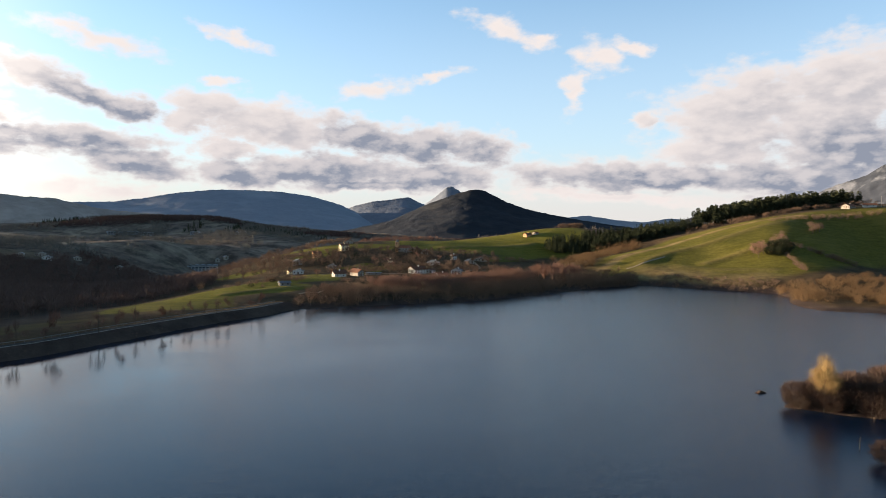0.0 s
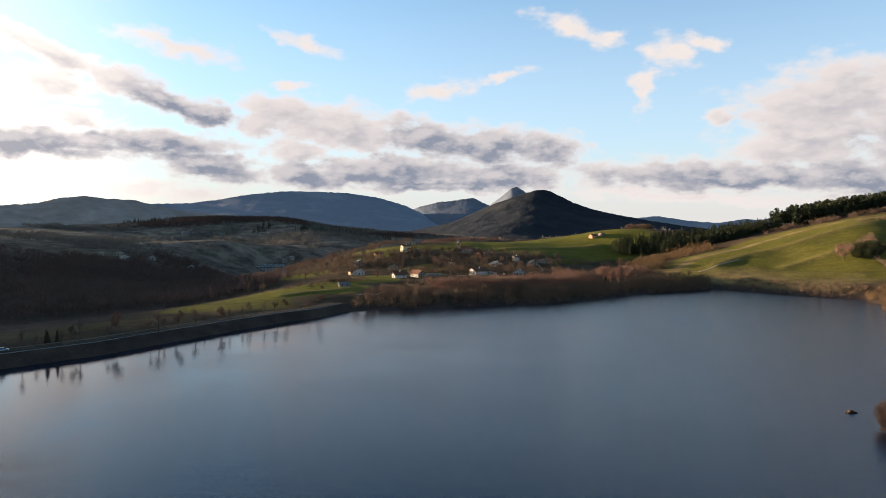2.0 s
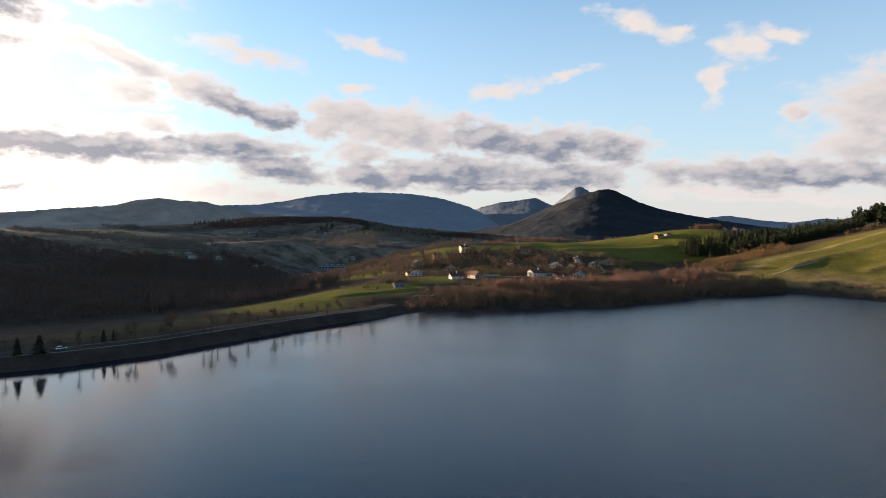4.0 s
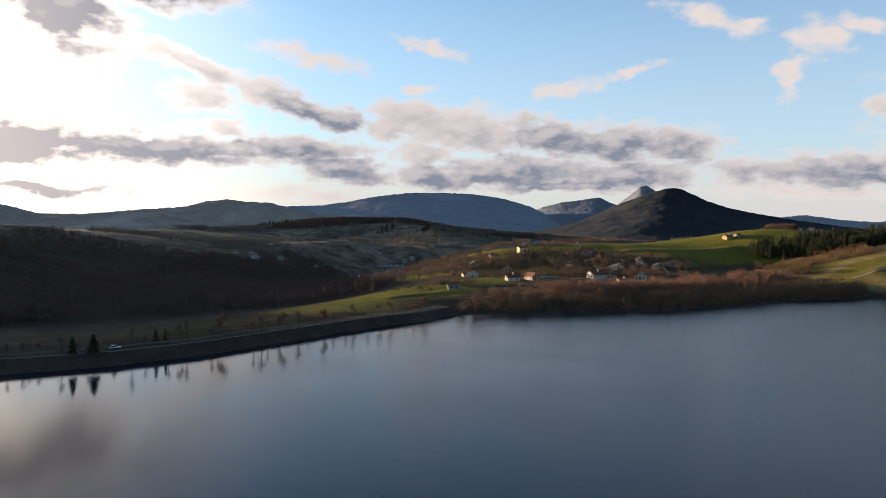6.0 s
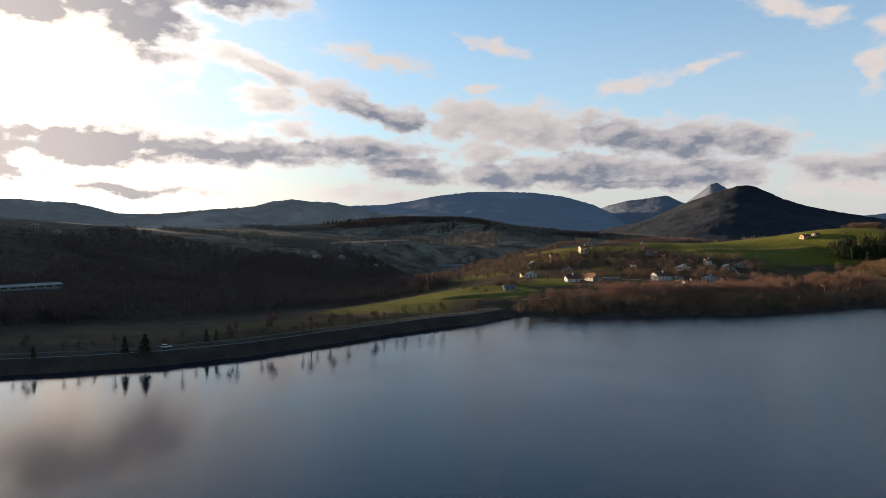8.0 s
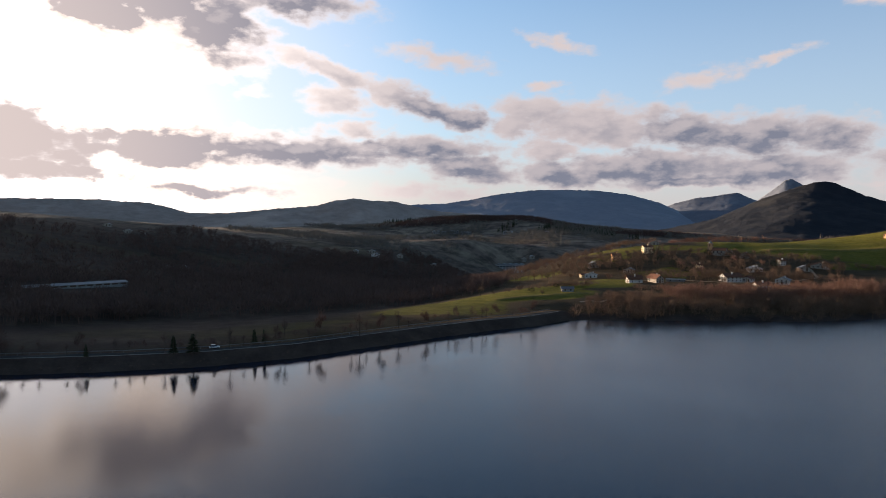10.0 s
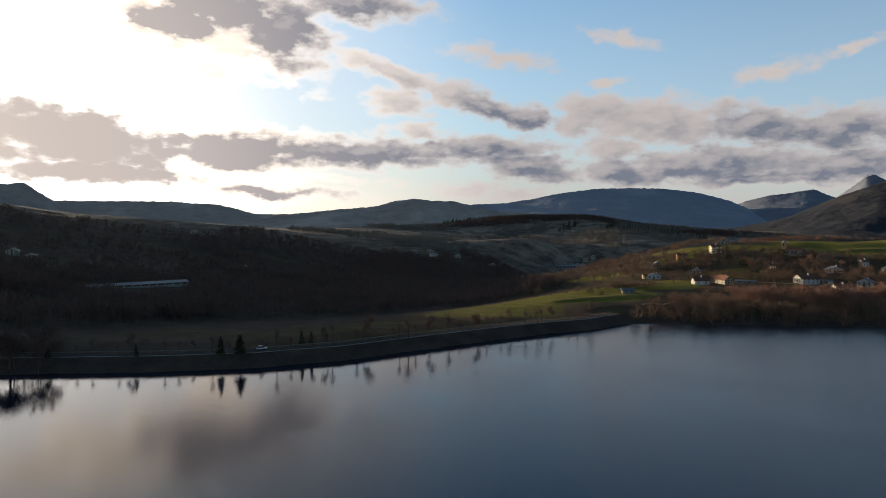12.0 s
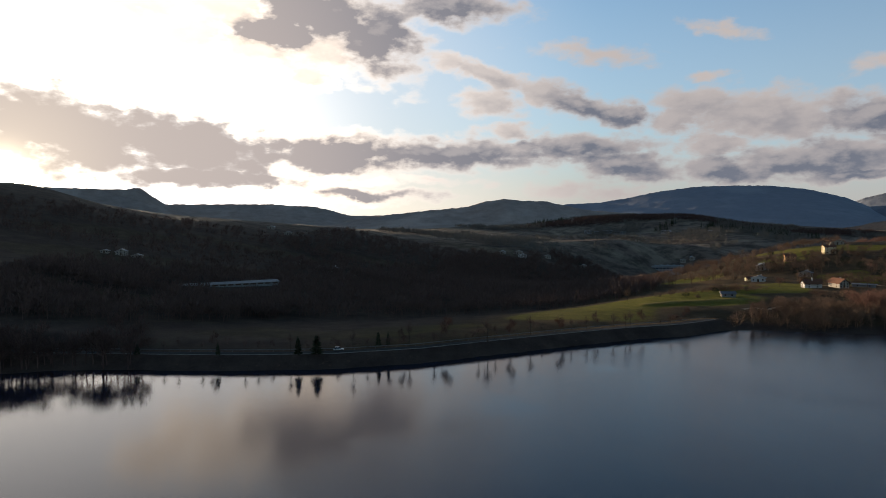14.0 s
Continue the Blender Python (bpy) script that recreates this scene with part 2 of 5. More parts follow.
def soil_and_grass(nt, bsdf):
    big = tex(nt, 0.012, 5, 0.6)
    mid = tex(nt, 0.07, 5, 0.65)
    fine = tex(nt, 0.9, 4, 0.7)
    drawn = tex(nt, 0.05, 4, 0.6, (1.0, 4.5, 1))
    grass = ramp(nt, big, (0.32, (0.115, 0.110, 0.016)), (0.5, (0.175, 0.155, 0.022)), (0.68, (0.235, 0.195, 0.040)))
    grass = blend(nt, 0.42, grass, ramp(nt, drawn, (0.35, (0.065, 0.064, 0.014)), (0.5, (0.115, 0.110, 0.018)), (0.65, (0.175, 0.150, 0.032))))
    wood = ramp(nt, mid, (0.3, (0.060, 0.039, 0.030)), (0.55, (0.088, 0.060, 0.044)), (0.75, (0.115, 0.086, 0.058)))
    scrub = ramp(nt, mid, (0.3, (0.05, 0.034, 0.020)), (0.7, (0.115, 0.076, 0.038)))
    tuft = tex(nt, 0.28, 5, 0.7)
    grass = blend(nt, 0.5, grass, ramp(nt, tuft, (0.32, (0.45, 0.42, 0.40)), (0.62, (1.15, 1.1, 1.0))), "MULTIPLY")
    straw = ramp(nt, mid, (0.3, (0.13, 0.085, 0.040)), (0.55, (0.26, 0.18, 0.075)), (0.75, (0.36, 0.26, 0.12)))
    grass = blend(nt, attr(nt, "dry"), grass, straw)
    c = blend(nt, attr(nt, "meadow"), scrub, grass)
    c = blend(nt, attr(nt, "woods"), c, wood)
    # far ground: broken tones, lightened to put distance haze into the colour
    hazed_far = ramp(nt, tex(nt, 0.009, 6, 0.65, (1.0, 2.2, 1)), (0.34, (0.165, 0.122, 0.098)), (0.5, (0.235, 0.180, 0.140)), (0.66, (0.31, 0.25, 0.18)))
    hazed_far = blend(nt, 0.85, hazed_far, ramp(nt, tex(nt, 0.035, 6, 0.72), (0.38, (0.30, 0.29, 0.28)), (0.58, (1.1, 1.05, 0.98))), "MULTIPLY")
    c = blend(nt, attr(nt, "distant"), c, hazed_far)
    c = blend(nt, attr(nt, "bank"), c, ramp(nt, mid, (0.3, (0.048, 0.032, 0.026)), (0.7, (0.105, 0.072, 0.054))))
    c = blend(nt, 0.35, c, ramp(nt, fine, (0.3, (0.25, 0.25, 0.25)), (0.7, (1, 1, 1))), "MULTIPLY")
    nt.links.new(c, bsdf.inputs["Base Color"])
    bump(nt, bsdf, fine, 0.8, 0.7)


def rocky(low, high, rock, line, relief=0.5):
    def build(nt, bsdf):
        big = tex(nt, 0.004, 6, 0.65)
        mid = tex(nt, 0.02, 6, 0.7)
        c = ramp(nt, mid, (0.3, low), (0.7, high))
        c = blend(nt, ramp(nt, big, (line, (0, 0, 0)), (line + 0.14, (1, 1, 1))), c, rock)
        nt.links.new(c, bsdf.inputs["Base Color"])
        bump(nt, bsdf, mid, relief, 9.0)
    return build


def plain(c1, c2, scale=0.6, strength=0.2, distance=0.02):
    def build(nt, bsdf):
        n = tex(nt, scale, 5, 0.65)
        nt.links.new(ramp(nt, n, (0.3, c1), (0.7, c2)), bsdf.inputs["Base Color"])
        bump(nt, bsdf, tex(nt, scale * 8, 3), strength, distance)
    return build


def leafy(c1, c2, c3):
    def build(nt, bsdf):
        g = nt.nodes.new("ShaderNodeNewGeometry")
        o = nt.nodes.new("ShaderNodeObjectInfo")
        patch = tex(nt, 0.05, 2)
        a = blend(nt, patch, ramp(nt, g.outputs["Random Per Island"], (0.0, c1), (0.5, c2), (1.0, c3)),
                  ramp(nt, o.outputs["Random"], (0.0, c1), (0.5, c2), (1.0, c3)))
        nt.links.new(a, bsdf.inputs["Base Color"])
    return build


def lake_water(nt, bsdf):
    bsdf.inputs["Base Color"].default_value = (0.002, 0.010, 0.026, 1)
    bsdf.inputs["Specular IOR Level"].default_value = 0.4
    bsdf.inputs["IOR"].default_value = 1.333
    # calm in the lee of the dam, ruffled by wind towards the open east side
    tc = nt.nodes.new("ShaderNodeTexCoord")
    sp = nt.nodes.new("ShaderNodeSeparateXYZ")
    nt.links.new(tc.outputs["Object"], sp.inputs[0])
    lee = nt.nodes.new("ShaderNodeMath")
    lee.operation = "MULTIPLY_ADD"
    nt.links.new(sp.outputs[0], lee.inputs[0])
    lee.inputs[1].default_value = 0.0042
    gusts = nt.nodes.new("ShaderNodeMath")
    gusts.operation = "MULTIPLY_ADD"
    nt.links.new(tex(nt, 0.014, 5, 0.6, (1.0, 2.2, 1)), gusts.inputs[0])
    gusts.inputs[1].default_value, gusts.inputs[2].default_value = 0.6, 0.17
    nt.links.new(gusts.outputs[0], lee.inputs[2])
    ruffle = ramp(nt, lee.outputs[0], (0.0, (0.04, 0.04, 0.04)), (0.05, (0.27, 0.27, 0.27)), (0.8, (1, 1, 1)))
    rg = nt.nodes.new("ShaderNodeMapRange")
    rg.inputs[3].default_value, rg.inputs[4].default_value = 0.02, 0.095
    nt.links.new(ruffle, rg.inputs[0])
    nt.links.new(rg.outputs[0], bsdf.inputs["Roughness"])
    w1 = tex(nt, 1.7, 2, 0.5, (1, 1.7, 1))
    w2 = tex(nt, 0.10, 3, 0.5, (1, 2.0, 1))
    h = nt.nodes.new("ShaderNodeMath")
    h.operation = "MULTIPLY_ADD"
    nt.links.new(w2, h.inputs[0])
    h.inputs[1].default_value = 0.6
    small = nt.nodes.new("ShaderNodeMath")
    small.operation = "MULTIPLY"
    nt.links.new(w1, small.inputs[0])
    small.inputs[1].default_value = 0.8
    nt.links.new(small.outputs[0], h.inputs[2])
    b = nt.nodes.new("ShaderNodeBump")
    b.inputs["Distance"].default_value = 0.19
    st = nt.nodes.new("ShaderNodeMapRange")
    st.inputs[3].default_value, st.inputs[4].default_value = 0.06, 0.62
    nt.links.new(ruffle, st.inputs[0])
    nt.links.new(st.outputs[0], b.inputs["Strength"])
    nt.links.new(h.outputs[0], b.inputs["Height"])
    nt.links.new(b.outputs[0], bsdf.inputs["Normal"])


GROUND = material("ground_cover", soil_and_grass)
WATER = material("lake_water", lake_water)
WOODED = material("wooded_mountain", rocky((0.018, 0.021, 0.027), (0.034, 0.034, 0.038), (0.042, 0.040, 0.039), 0.54, 1.0))
# next three: far rock and hill colours, paled to stand in for haze
HAZED_LIMESTONE = material("hazed_limestone", rocky((0.20, 0.21, 0.24), (0.24, 0.25, 0.28), (0.27, 0.28, 0.305), 0.5, 0.15))
HAZE_HILL = material("haze_pale_hill", rocky((0.27, 0.205, 0.170), (0.40, 0.31, 0.255), (0.46, 0.36, 0.295), 0.5, 0.7))
HAZED_PEAK = material("hazed_peak_rock", rocky((0.125, 0.135, 0.16), (0.155, 0.165, 0.19), (0.185, 0.195, 0.22), 0.5))
SNOWY = material("snowy_rock", rocky((0.035, 0.038, 0.046), (0.06, 0.064, 0.076), (0.20, 0.20, 0.215), 0.56))
TWIG = material("winter_twigs", leafy((0.082, 0.052, 0.036), (0.142, 0.090, 0.060), (0.212, 0.136, 0.088)))
TWIG_RED = material("reddish_twigs", leafy((0.135, 0.072, 0.050), (0.215, 0.118, 0.082), (0.29, 0.172, 0.118)))
TWIG_GOLD = material("golden_twigs", leafy((0.17, 0.10, 0.040), (0.26, 0.165, 0.065), (0.32, 0.22, 0.10)))
TWIG_TAN = material("tan_twigs", leafy((0.075, 0.044, 0.022), (0.120, 0.072, 0.036), (0.165, 0.102, 0.052)))
# valley trees: greyed copy of the winter twigs, haze put into the colour
TWIG_HAZED = material("far_hazed_twigs", leafy((0.10, 0.085, 0.070), (0.14, 0.120, 0.100), (0.18, 0.156, 0.128)))
TWIG_DARK = material("shaded_wood_twigs", leafy((0.072, 0.042, 0.035), (0.108, 0.064, 0.052), (0.148, 0.094, 0.072)))
# bushes on the point: shade of the hill put into darker twigs
TWIG_SHADE = material("shade_dark_bush_twigs", leafy((0.040, 0.026, 0.020), (0.065, 0.042, 0.032), (0.095, 0.062, 0.046)))
TWIG_RUST = material("rusty_bush_twigs", leafy((0.060, 0.034, 0.022), (0.092, 0.052, 0.034), (0.125, 0.074, 0.048)))
NEEDLE = material("pine_needles", leafy((0.022, 0.026, 0.014), (0.036, 0.040, 0.021), (0.056, 0.058, 0.030)))
BARK = material("bark", plain((0.05, 0.038, 0.028), (0.10, 0.078, 0.058), 1.5))

# ---- the land ----
# PLAN-BEGIN
SHORE = [(-262, 173), (-234, 194), (-206, 214), (-181, 238), (-161, 269), (-146, 305), (-133, 339), (-119, 369), (-104, 392),
         (-97, 417), (-85, 427), (-65, 434), (-31, 450), (27, 475), (72, 513), (118, 563), (158, 588), (188, 607), (224, 566), (268, 533),
         (262, 500), (240, 455), (243, 420), (275, 408), (330, 400), (340, 330), (300, 262), (225, 216), (150, 205), (106, 200),
         (99, 193), (112, 183), (136, 172), (128, 150), (99, 147), (96, 136), (112, 100), (140, 40), (130, -80), (60, -160),
         (-60, -180), (-160, -120), (-235, -20), (-285, 80), (-285, 135)]
DAM = [(-325, 150), (-297, 166), (-270, 184), (-242, 203), (-214, 223), (-190, 245), (-171, 273), (-157, 309), (-143, 343), (-128, 375), (-113, 398), (-105, 425)]
ROAD_Z = 4.2
SPINES = {
    "village crest": [(-260, 761, -3), (-245, 798, 5), (-227, 834, 12), (-210, 870, 18), (-180, 890, 23), (-155, 922, 27), (-132, 941, 30), (-72, 997, 32), (14, 1000, 34), (98, 995, 42), (144, 990, 53), (190, 1033, 52), (298, 985, 50), (430, 1000, 62)],
    "village terrace": [(-87, 553, 8), (-24, 640, 9), (53, 818, 20), (119, 791, 9), (154, 836, 13), (-60, 780, 16)],
    "village foot": [(-130, 430, 5), (-152, 394, 4.5), (-40, 485, 4), (40, 525, 3.5), (90, 575, 4), (150, 650, 6), (40, 640, 7), (-150, 620, 6)],
    "meadow hill": [(137, 640, 10), (188, 695, 23), (268, 754, 36), (342, 778, 54), (409, 779, 65), (464, 771, 70), (540, 748, 70), (700, 800, 80)],
    "meadow foot": [(242, 585, 9), (280, 640, 18), (335, 640, 31), (362, 690, 47), (392, 740, 61), (345, 520, 12), (300, 520, 7), (400, 420, 12), (300, 440, 4), (356, 590, 14), (395, 640, 21), (435, 690, 34), (470, 730, 50), (430, 560, 10), (500, 640, 20)],
    "behind meadow": [(200, 800, 20), (300, 860, 48), (420, 880, 70), (560, 900, 84)],
    "below the dam": [(-250, 235, 6), (-300, 324, 0), (-290, 423, -3), (-269, 561, -6), (-330, 800, -25), (-310, 900, -28), (-430, 1213, -32), (-320, 230, 8)],
    "dam meadow": [(-202, 280, 4.2), (-189, 339, 4.8), (-178, 400, 5.8), (-165, 470, 7), (-150, 545, 9.5)],
    "behind the dam meadow": [(-252, 330, 0), (-240, 385, -1.5), (-225, 445, -3), (-212, 515, -3)],
    "farm slope": [(-468, 280, 17), (-485, 337, 10), (-473, 414, 8), (-600, 593, 6), (-646, 374, 32), (-380, 180, 14), (-420, 100, 26)],
    "west ridge": [(-1150, 200, 130), (-1095, 394, 123), (-1087, 420, 126), (-1074, 461, 113), (-1052, 516, 94), (-1012, 604, 74), (-950, 709, 66), (-902, 776, 57), (-885, 798, 54), (-866, 820, 59), (-835, 856, 46), (-794, 898, 30), (-736, 951, 25), (-650, 980, 18), (-550, 964, 2)],
    "valley humps": [(-601, 1157, 26), (-536, 1244, 28), (-480, 1200, 8), (-414, 1237, 2), (-640, 1330, 8), (-560, 1420, 4), (-330, 1480, 10), (-450, 1600, 30), (-250, 1650, 4)],
    "valley": [(-300, 1400, -18), (0, 1500, -12), (300, 1500, -4), (200, 2600, 10), (-736, 1377, 12), (-798, 1700, 30)],
    "middle hills": [(-951, 1759, 56), (-829, 1820, 68), (-722, 1865, 71), (-622, 1901, 73), (-540, 1926, 54), (-439, 1951, 40), (-244, 1985, 26), (-143, 1995, 16), (60, 2000, 8), (300, 2000, 14)],
    "south shore": [(0, -260, 12), (300, -150, 20), (-320, -150, 20), (220, 60, 12), (-380, 0, 26), (420, 220, 24), (200, 208, 4), (150, 192, 2.5), (600, 500, 50)],
    "far rim": [(-3200, 0, 60), (-3000, 2500, 50), (-1500, 4000, 50), (0, 4500, 50), (2000, 4000, 50), (3500, 2500, 60), (4000, 0, 60), (0, -4000, 60), (2500, -2500, 60), (-2500, -2500, 60), (1200, 1600, 70), (1500, 600, 80), (-1900, 900, 60), (-1900, 1900, 40)],
}


def densify(line, step):
    out = []
    for a, b in zip(line, line[1:]):
        n = max(1, int(math.hypot(b[0] - a[0], b[1] - a[1]) / step))
        for i in range(n):
            out.append([a[k] + (b[k] - a[k]) * i / n for k in range(len(a))])
    return np.array(out + [list(line[-1])], float)


LINED = ("village crest", "meadow hill", "west ridge", "middle hills", "behind meadow")
KNOTS = np.concatenate([densify(v, 60) if k in LINED else np.array(v, float) for k, v in SPINES.items()])


def kernel(d2):
    return -np.sqrt(d2 + 60.0 ** 2)


def _fit_surface():
    n = len(KNOTS)
    d2 = ((KNOTS[:, None, :2] - KNOTS[None, :, :2]) ** 2).sum(2)
    a = np.zeros((n + 1, n + 1))
    a[:n, :n] = kernel(d2) + np.eye(n) * 3.0
    a[:n, n] = a[n, :n] = 1
    return np.linalg.solve(a, np.append(KNOTS[:, 2], 0))


WEIGHTS = _fit_surface()


def line_distance(xy, line, closed=False):
    """Distance to a polyline, and whether the point lies inside when it is closed."""
    pts = np.array(line, float)[:, :2]
    ends = np.roll(pts, -1, 0) if closed else pts[1:]
    best = np.full(len(xy), 1e18)
    inside = np.zeros(len(xy), bool)
    for a, b in zip(pts if closed else pts[:-1], ends):
        ab = b - a
        t = np.clip(((xy - a) @ ab) / (ab @ ab), 0, 1)
        best = np.minimum(best, ((xy - a - t[:, None] * ab) ** 2).sum(1))
        if closed and a[1] != b[1]:
            cross = (a[1] > xy[:, 1]) != (b[1] > xy[:, 1])
            inside ^= cross & (xy[:, 0] < (b[0] - a[0]) * (xy[:, 1] - a[1]) / (b[1] - a[1]) + a[0])
    return np.sqrt(best), inside


def wobble(xy, scale, seed):
    """Smooth value noise, -1 to 1."""
    g = np.random.RandomState(seed).rand(64, 64) * 2 - 1
    p = xy / scale
    i = np.floor(p).astype(int)
    f = p - i
    f = f * f * (3 - 2 * f)
    x0, y0 = i[:, 0] % 64, i[:, 1] % 64
    x1, y1 = (x0 + 1) % 64, (y0 + 1) % 64
    return ((g[x0, y0] * (1 - f[:, 0]) + g[x1, y0] * f[:, 0]) * (1 - f[:, 1]) + (g[x0, y1] * (1 - f[:, 0]) + g[x1, y1] * f[:, 0]) * f[:, 1])


def ease(v, lo, hi):
    t = np.clip((v - lo) / (hi - lo), 0, 1)
    return t * t * (3 - 2 * t)


# old field banks on the meadow hill and below the village: line, height, half width
LYNCHETS = [([(200, 664), (238, 692), (304, 715), (347, 733), (390, 745)], 1.3, 8), ([(255, 645), (285, 655), (312, 664)], 1.6, 6), ([(230, 640), (262, 618), (300, 600)], 1.2, 7),
            ([(-150, 447), (-121, 480), (-100, 500)], 0.9, 5), ([(120, 905), (60, 880), (0, 862)], 1.6, 8)]


def heights(xy):
    xy = np.asarray(xy, float)
    z = np.empty(len(xy))
    for i in range(0, len(xy), 20000):
        q = xy[i:i + 20000]
        z[i:i + 20000] = kernel(((q[:, None] - KNOTS[None, :, :2]) ** 2).sum(2)) @ WEIGHTS[:-1] + WEIGHTS[-1]
    away = np.hypot(xy[:, 0], xy[:, 1] - 40)
    z += wobble(xy, 70, 1) * 1.2 * ease(away, 300, 800) + wobble(xy, 190, 2) * 5 * ease(away, 900, 1800) + wobble(xy, 25, 3) * 0.4
    for line, tall, half in LYNCHETS:
        z += tall * np.exp(-(line_distance(xy, line)[0] / half) ** 2)
    d, wet = line_distance(xy + np.stack([wobble(xy, 9, 5), wobble(xy, 9, 6)], 1) * 1.2, SHORE, True)
    z = np.where(d < 60, np.maximum(z, 1.0), z)
    rise = ease(d, 0, 34)
    z = np.where(wet, -0.3 * np.minimum(d, 12), z * rise + (1 - rise) * np.minimum(0.16 * d, 3.0) + 0.02)
    dd, _ = line_distance(xy, DAM)
    bankw = 1 - ease(dd, 3.0, 11.5)
    z = np.where(wet, z, z * (1 - bankw) + ROAD_Z * bankw)
    return z


def ground_z(x, y):
    return float(heights(np.array([[x, y]]))[0])
# PLAN-END


def mesh_object(name, verts, faces, mat, smooth=True, parent=None):
    me = bpy.data.meshes.new(name)
    verts = np.asarray(verts, np.float32)
    faces = np.asarray(faces, np.int32)
    k = faces.shape[1]
    me.vertices.add(len(verts))
    me.vertices.foreach_set("co", verts.ravel())
    me.loops.add(faces.size)
    me.loops.foreach_set("vertex_index", faces.ravel())
    me.polygons.add(len(faces))
    me.polygons.foreach_set("loop_start", np.arange(0, faces.size, k, dtype=np.int32))
    me.polygons.foreach_set("use_smooth", np.full(len(faces), smooth))
    me.materials.append(mat)
    me.update(calc_edges=True)
    ob = new(name, me)
    ob.parent = parent
    return ob


def grid_faces(n, m, wrap=False):
    i, j = np.meshgrid(np.arange(n - 1), np.arange(m if wrap else m - 1), indexing="ij")
    k = (j + 1) % m
    return np.stack([i * m + j, i * m + k, (i + 1) * m + k, (i + 1) * m + j], -1).reshape(-1, 4)


def build_ground():
    turn = np.concatenate([np.arange(-82, 42, 0.24), np.arange(42, 278, 1.5)])
    rad = np.concatenate([[1.0, 30, 60, 80], np.geomspace(95, 380, 90), np.geomspace(382, 1000, 175), np.geomspace(1010, 4950, 84)])
    a = np.radians(turn)[None, :]
    x, y = 5 + rad[:, None] * np.sin(a), 40 + rad[:, None] * np.cos(a)
    xy = np.stack([x.ravel(), y.ravel()], 1)
    z = heights(xy)
    ob = mesh_object("ground", np.column_stack([xy, z]), grid_faces(len(rad), len(turn), True)[:, ::-1], GROUND)
    for key, values in land_cover(xy, z).items():
        ob.data.attributes.new(key, "FLOAT", "POINT").data.foreach_set("value", values.astype(np.float32))
    return tagged(ob, "rolling meadows and winter woodland round the reservoir", "ground", kind="structure")


# meadows in plan: centre, half length, half width, turn, how lush
MEADOWS = [(70, 930, 150, 110, 10, 1), (300, 690, 170, 110, 35, .8), (420, 720, 150, 90, 0, .8), (-146, 480, 75, 26, 62, 1), (-120, 478, 44, 20, 62, 1), (-170, 410, 55, 30, 62, .8),
           (-135, 595, 40, 14, 60, .9), (-112, 560, 60, 17, 77, 1), (-157, 825, 62, 13, 68, 1), (-98, 720, 30, 9, 65, 1), (-68, 658, 22, 9, 60, 1), (75, 805, 55, 14, 40, 1), (-212, 862, 40, 12, 40, 1), (-60, 700, 45, 20, 10, .8), (-225, 285, 70, 22, 52, .3), (-165, 860, 60, 18, 40, .9), (-110, 870, 60, 20, 10, .9), (-211, 698, 40, 17, 80, 1), (-149, 790, 34, 9, 62, 1), (-106, 600, 32, 12, 78, 1), (-62, 850, 30, 10, 20, 1),
           (-520, 480, 90, 24, 30, .27), (-620, 330, 90, 40, 60, .27), (-420, 250, 70, 22, 20, .27), (-560, 415, 80, 20, 50, .27), (-700, 560, 110, 26, 40, .27), (-400, 530, 60, 18, 70, .27), (-760, 400, 90, 30, 70, .27), (-640, 700, 80, 20, 30, .27)]


def land_cover(xy, z):
    d, wet = line_distance(xy, SHORE, True)
    meadow = np.zeros(len(xy))
    w = xy + np.stack([wobble(xy, 40, 11), wobble(xy, 40, 12)], 1) * 12
    for cx, cy, a, b, rot, lush in MEADOWS:
        c, s = math.cos(radians(rot)), math.sin(radians(rot))
        u, v = (w[:, 0] - cx) * c + (w[:, 1] - cy) * s, (w[:, 1] - cy) * c - (w[:, 0] - cx) * s
        meadow = np.maximum(meadow, lush * (1 - ease(np.hypot(u / a, v / b), 0.88, 1.06)))
    far = ease(np.hypot(xy[:, 0], xy[:, 1]), 700, 1300)
    meadow = np.maximum(meadow, far * ease(wobble(xy, 160, 13) + 0.4 * wobble(xy, 60, 14), 0.35, 0.5) * 0.6)
    west = ease(-xy[:, 0] - 0.1 * xy[:, 1], 150, 200)
    woods = np.clip(np.maximum(west, far) * (1 - meadow), 0, 1)
    bank = np.where(wet, 1, np.maximum(1 - ease(d, 8, 16), 0))
    # dry grass: at the foot of the meadow hill, along its crest and on the field banks
    east = ease(xy[:, 0], 150, 200)
    dry = east * (1 - ease(d + 14 * wobble(xy, 22, 15), 24, 70))
    dry = np.maximum(dry, 1 - ease(line_distance(xy, [(140, 640), (188, 697), (268, 757), (342, 782), (420, 784)])[0], 2, 10))
    for line, tall, half in LYNCHETS:
        dry = np.maximum(dry, 0.35 * (1 - ease(line_distance(xy, line)[0], 0.4 * half, 1.2 * half)))
    # where the ground takes on its haze-lightened colour
    distant = ease(np.hypot(xy[:, 0], xy[:, 1]), 950, 1350)
    return {"meadow": meadow, "woods": woods, "bank": bank, "dry": dry, "distant": distant}


build_ground()

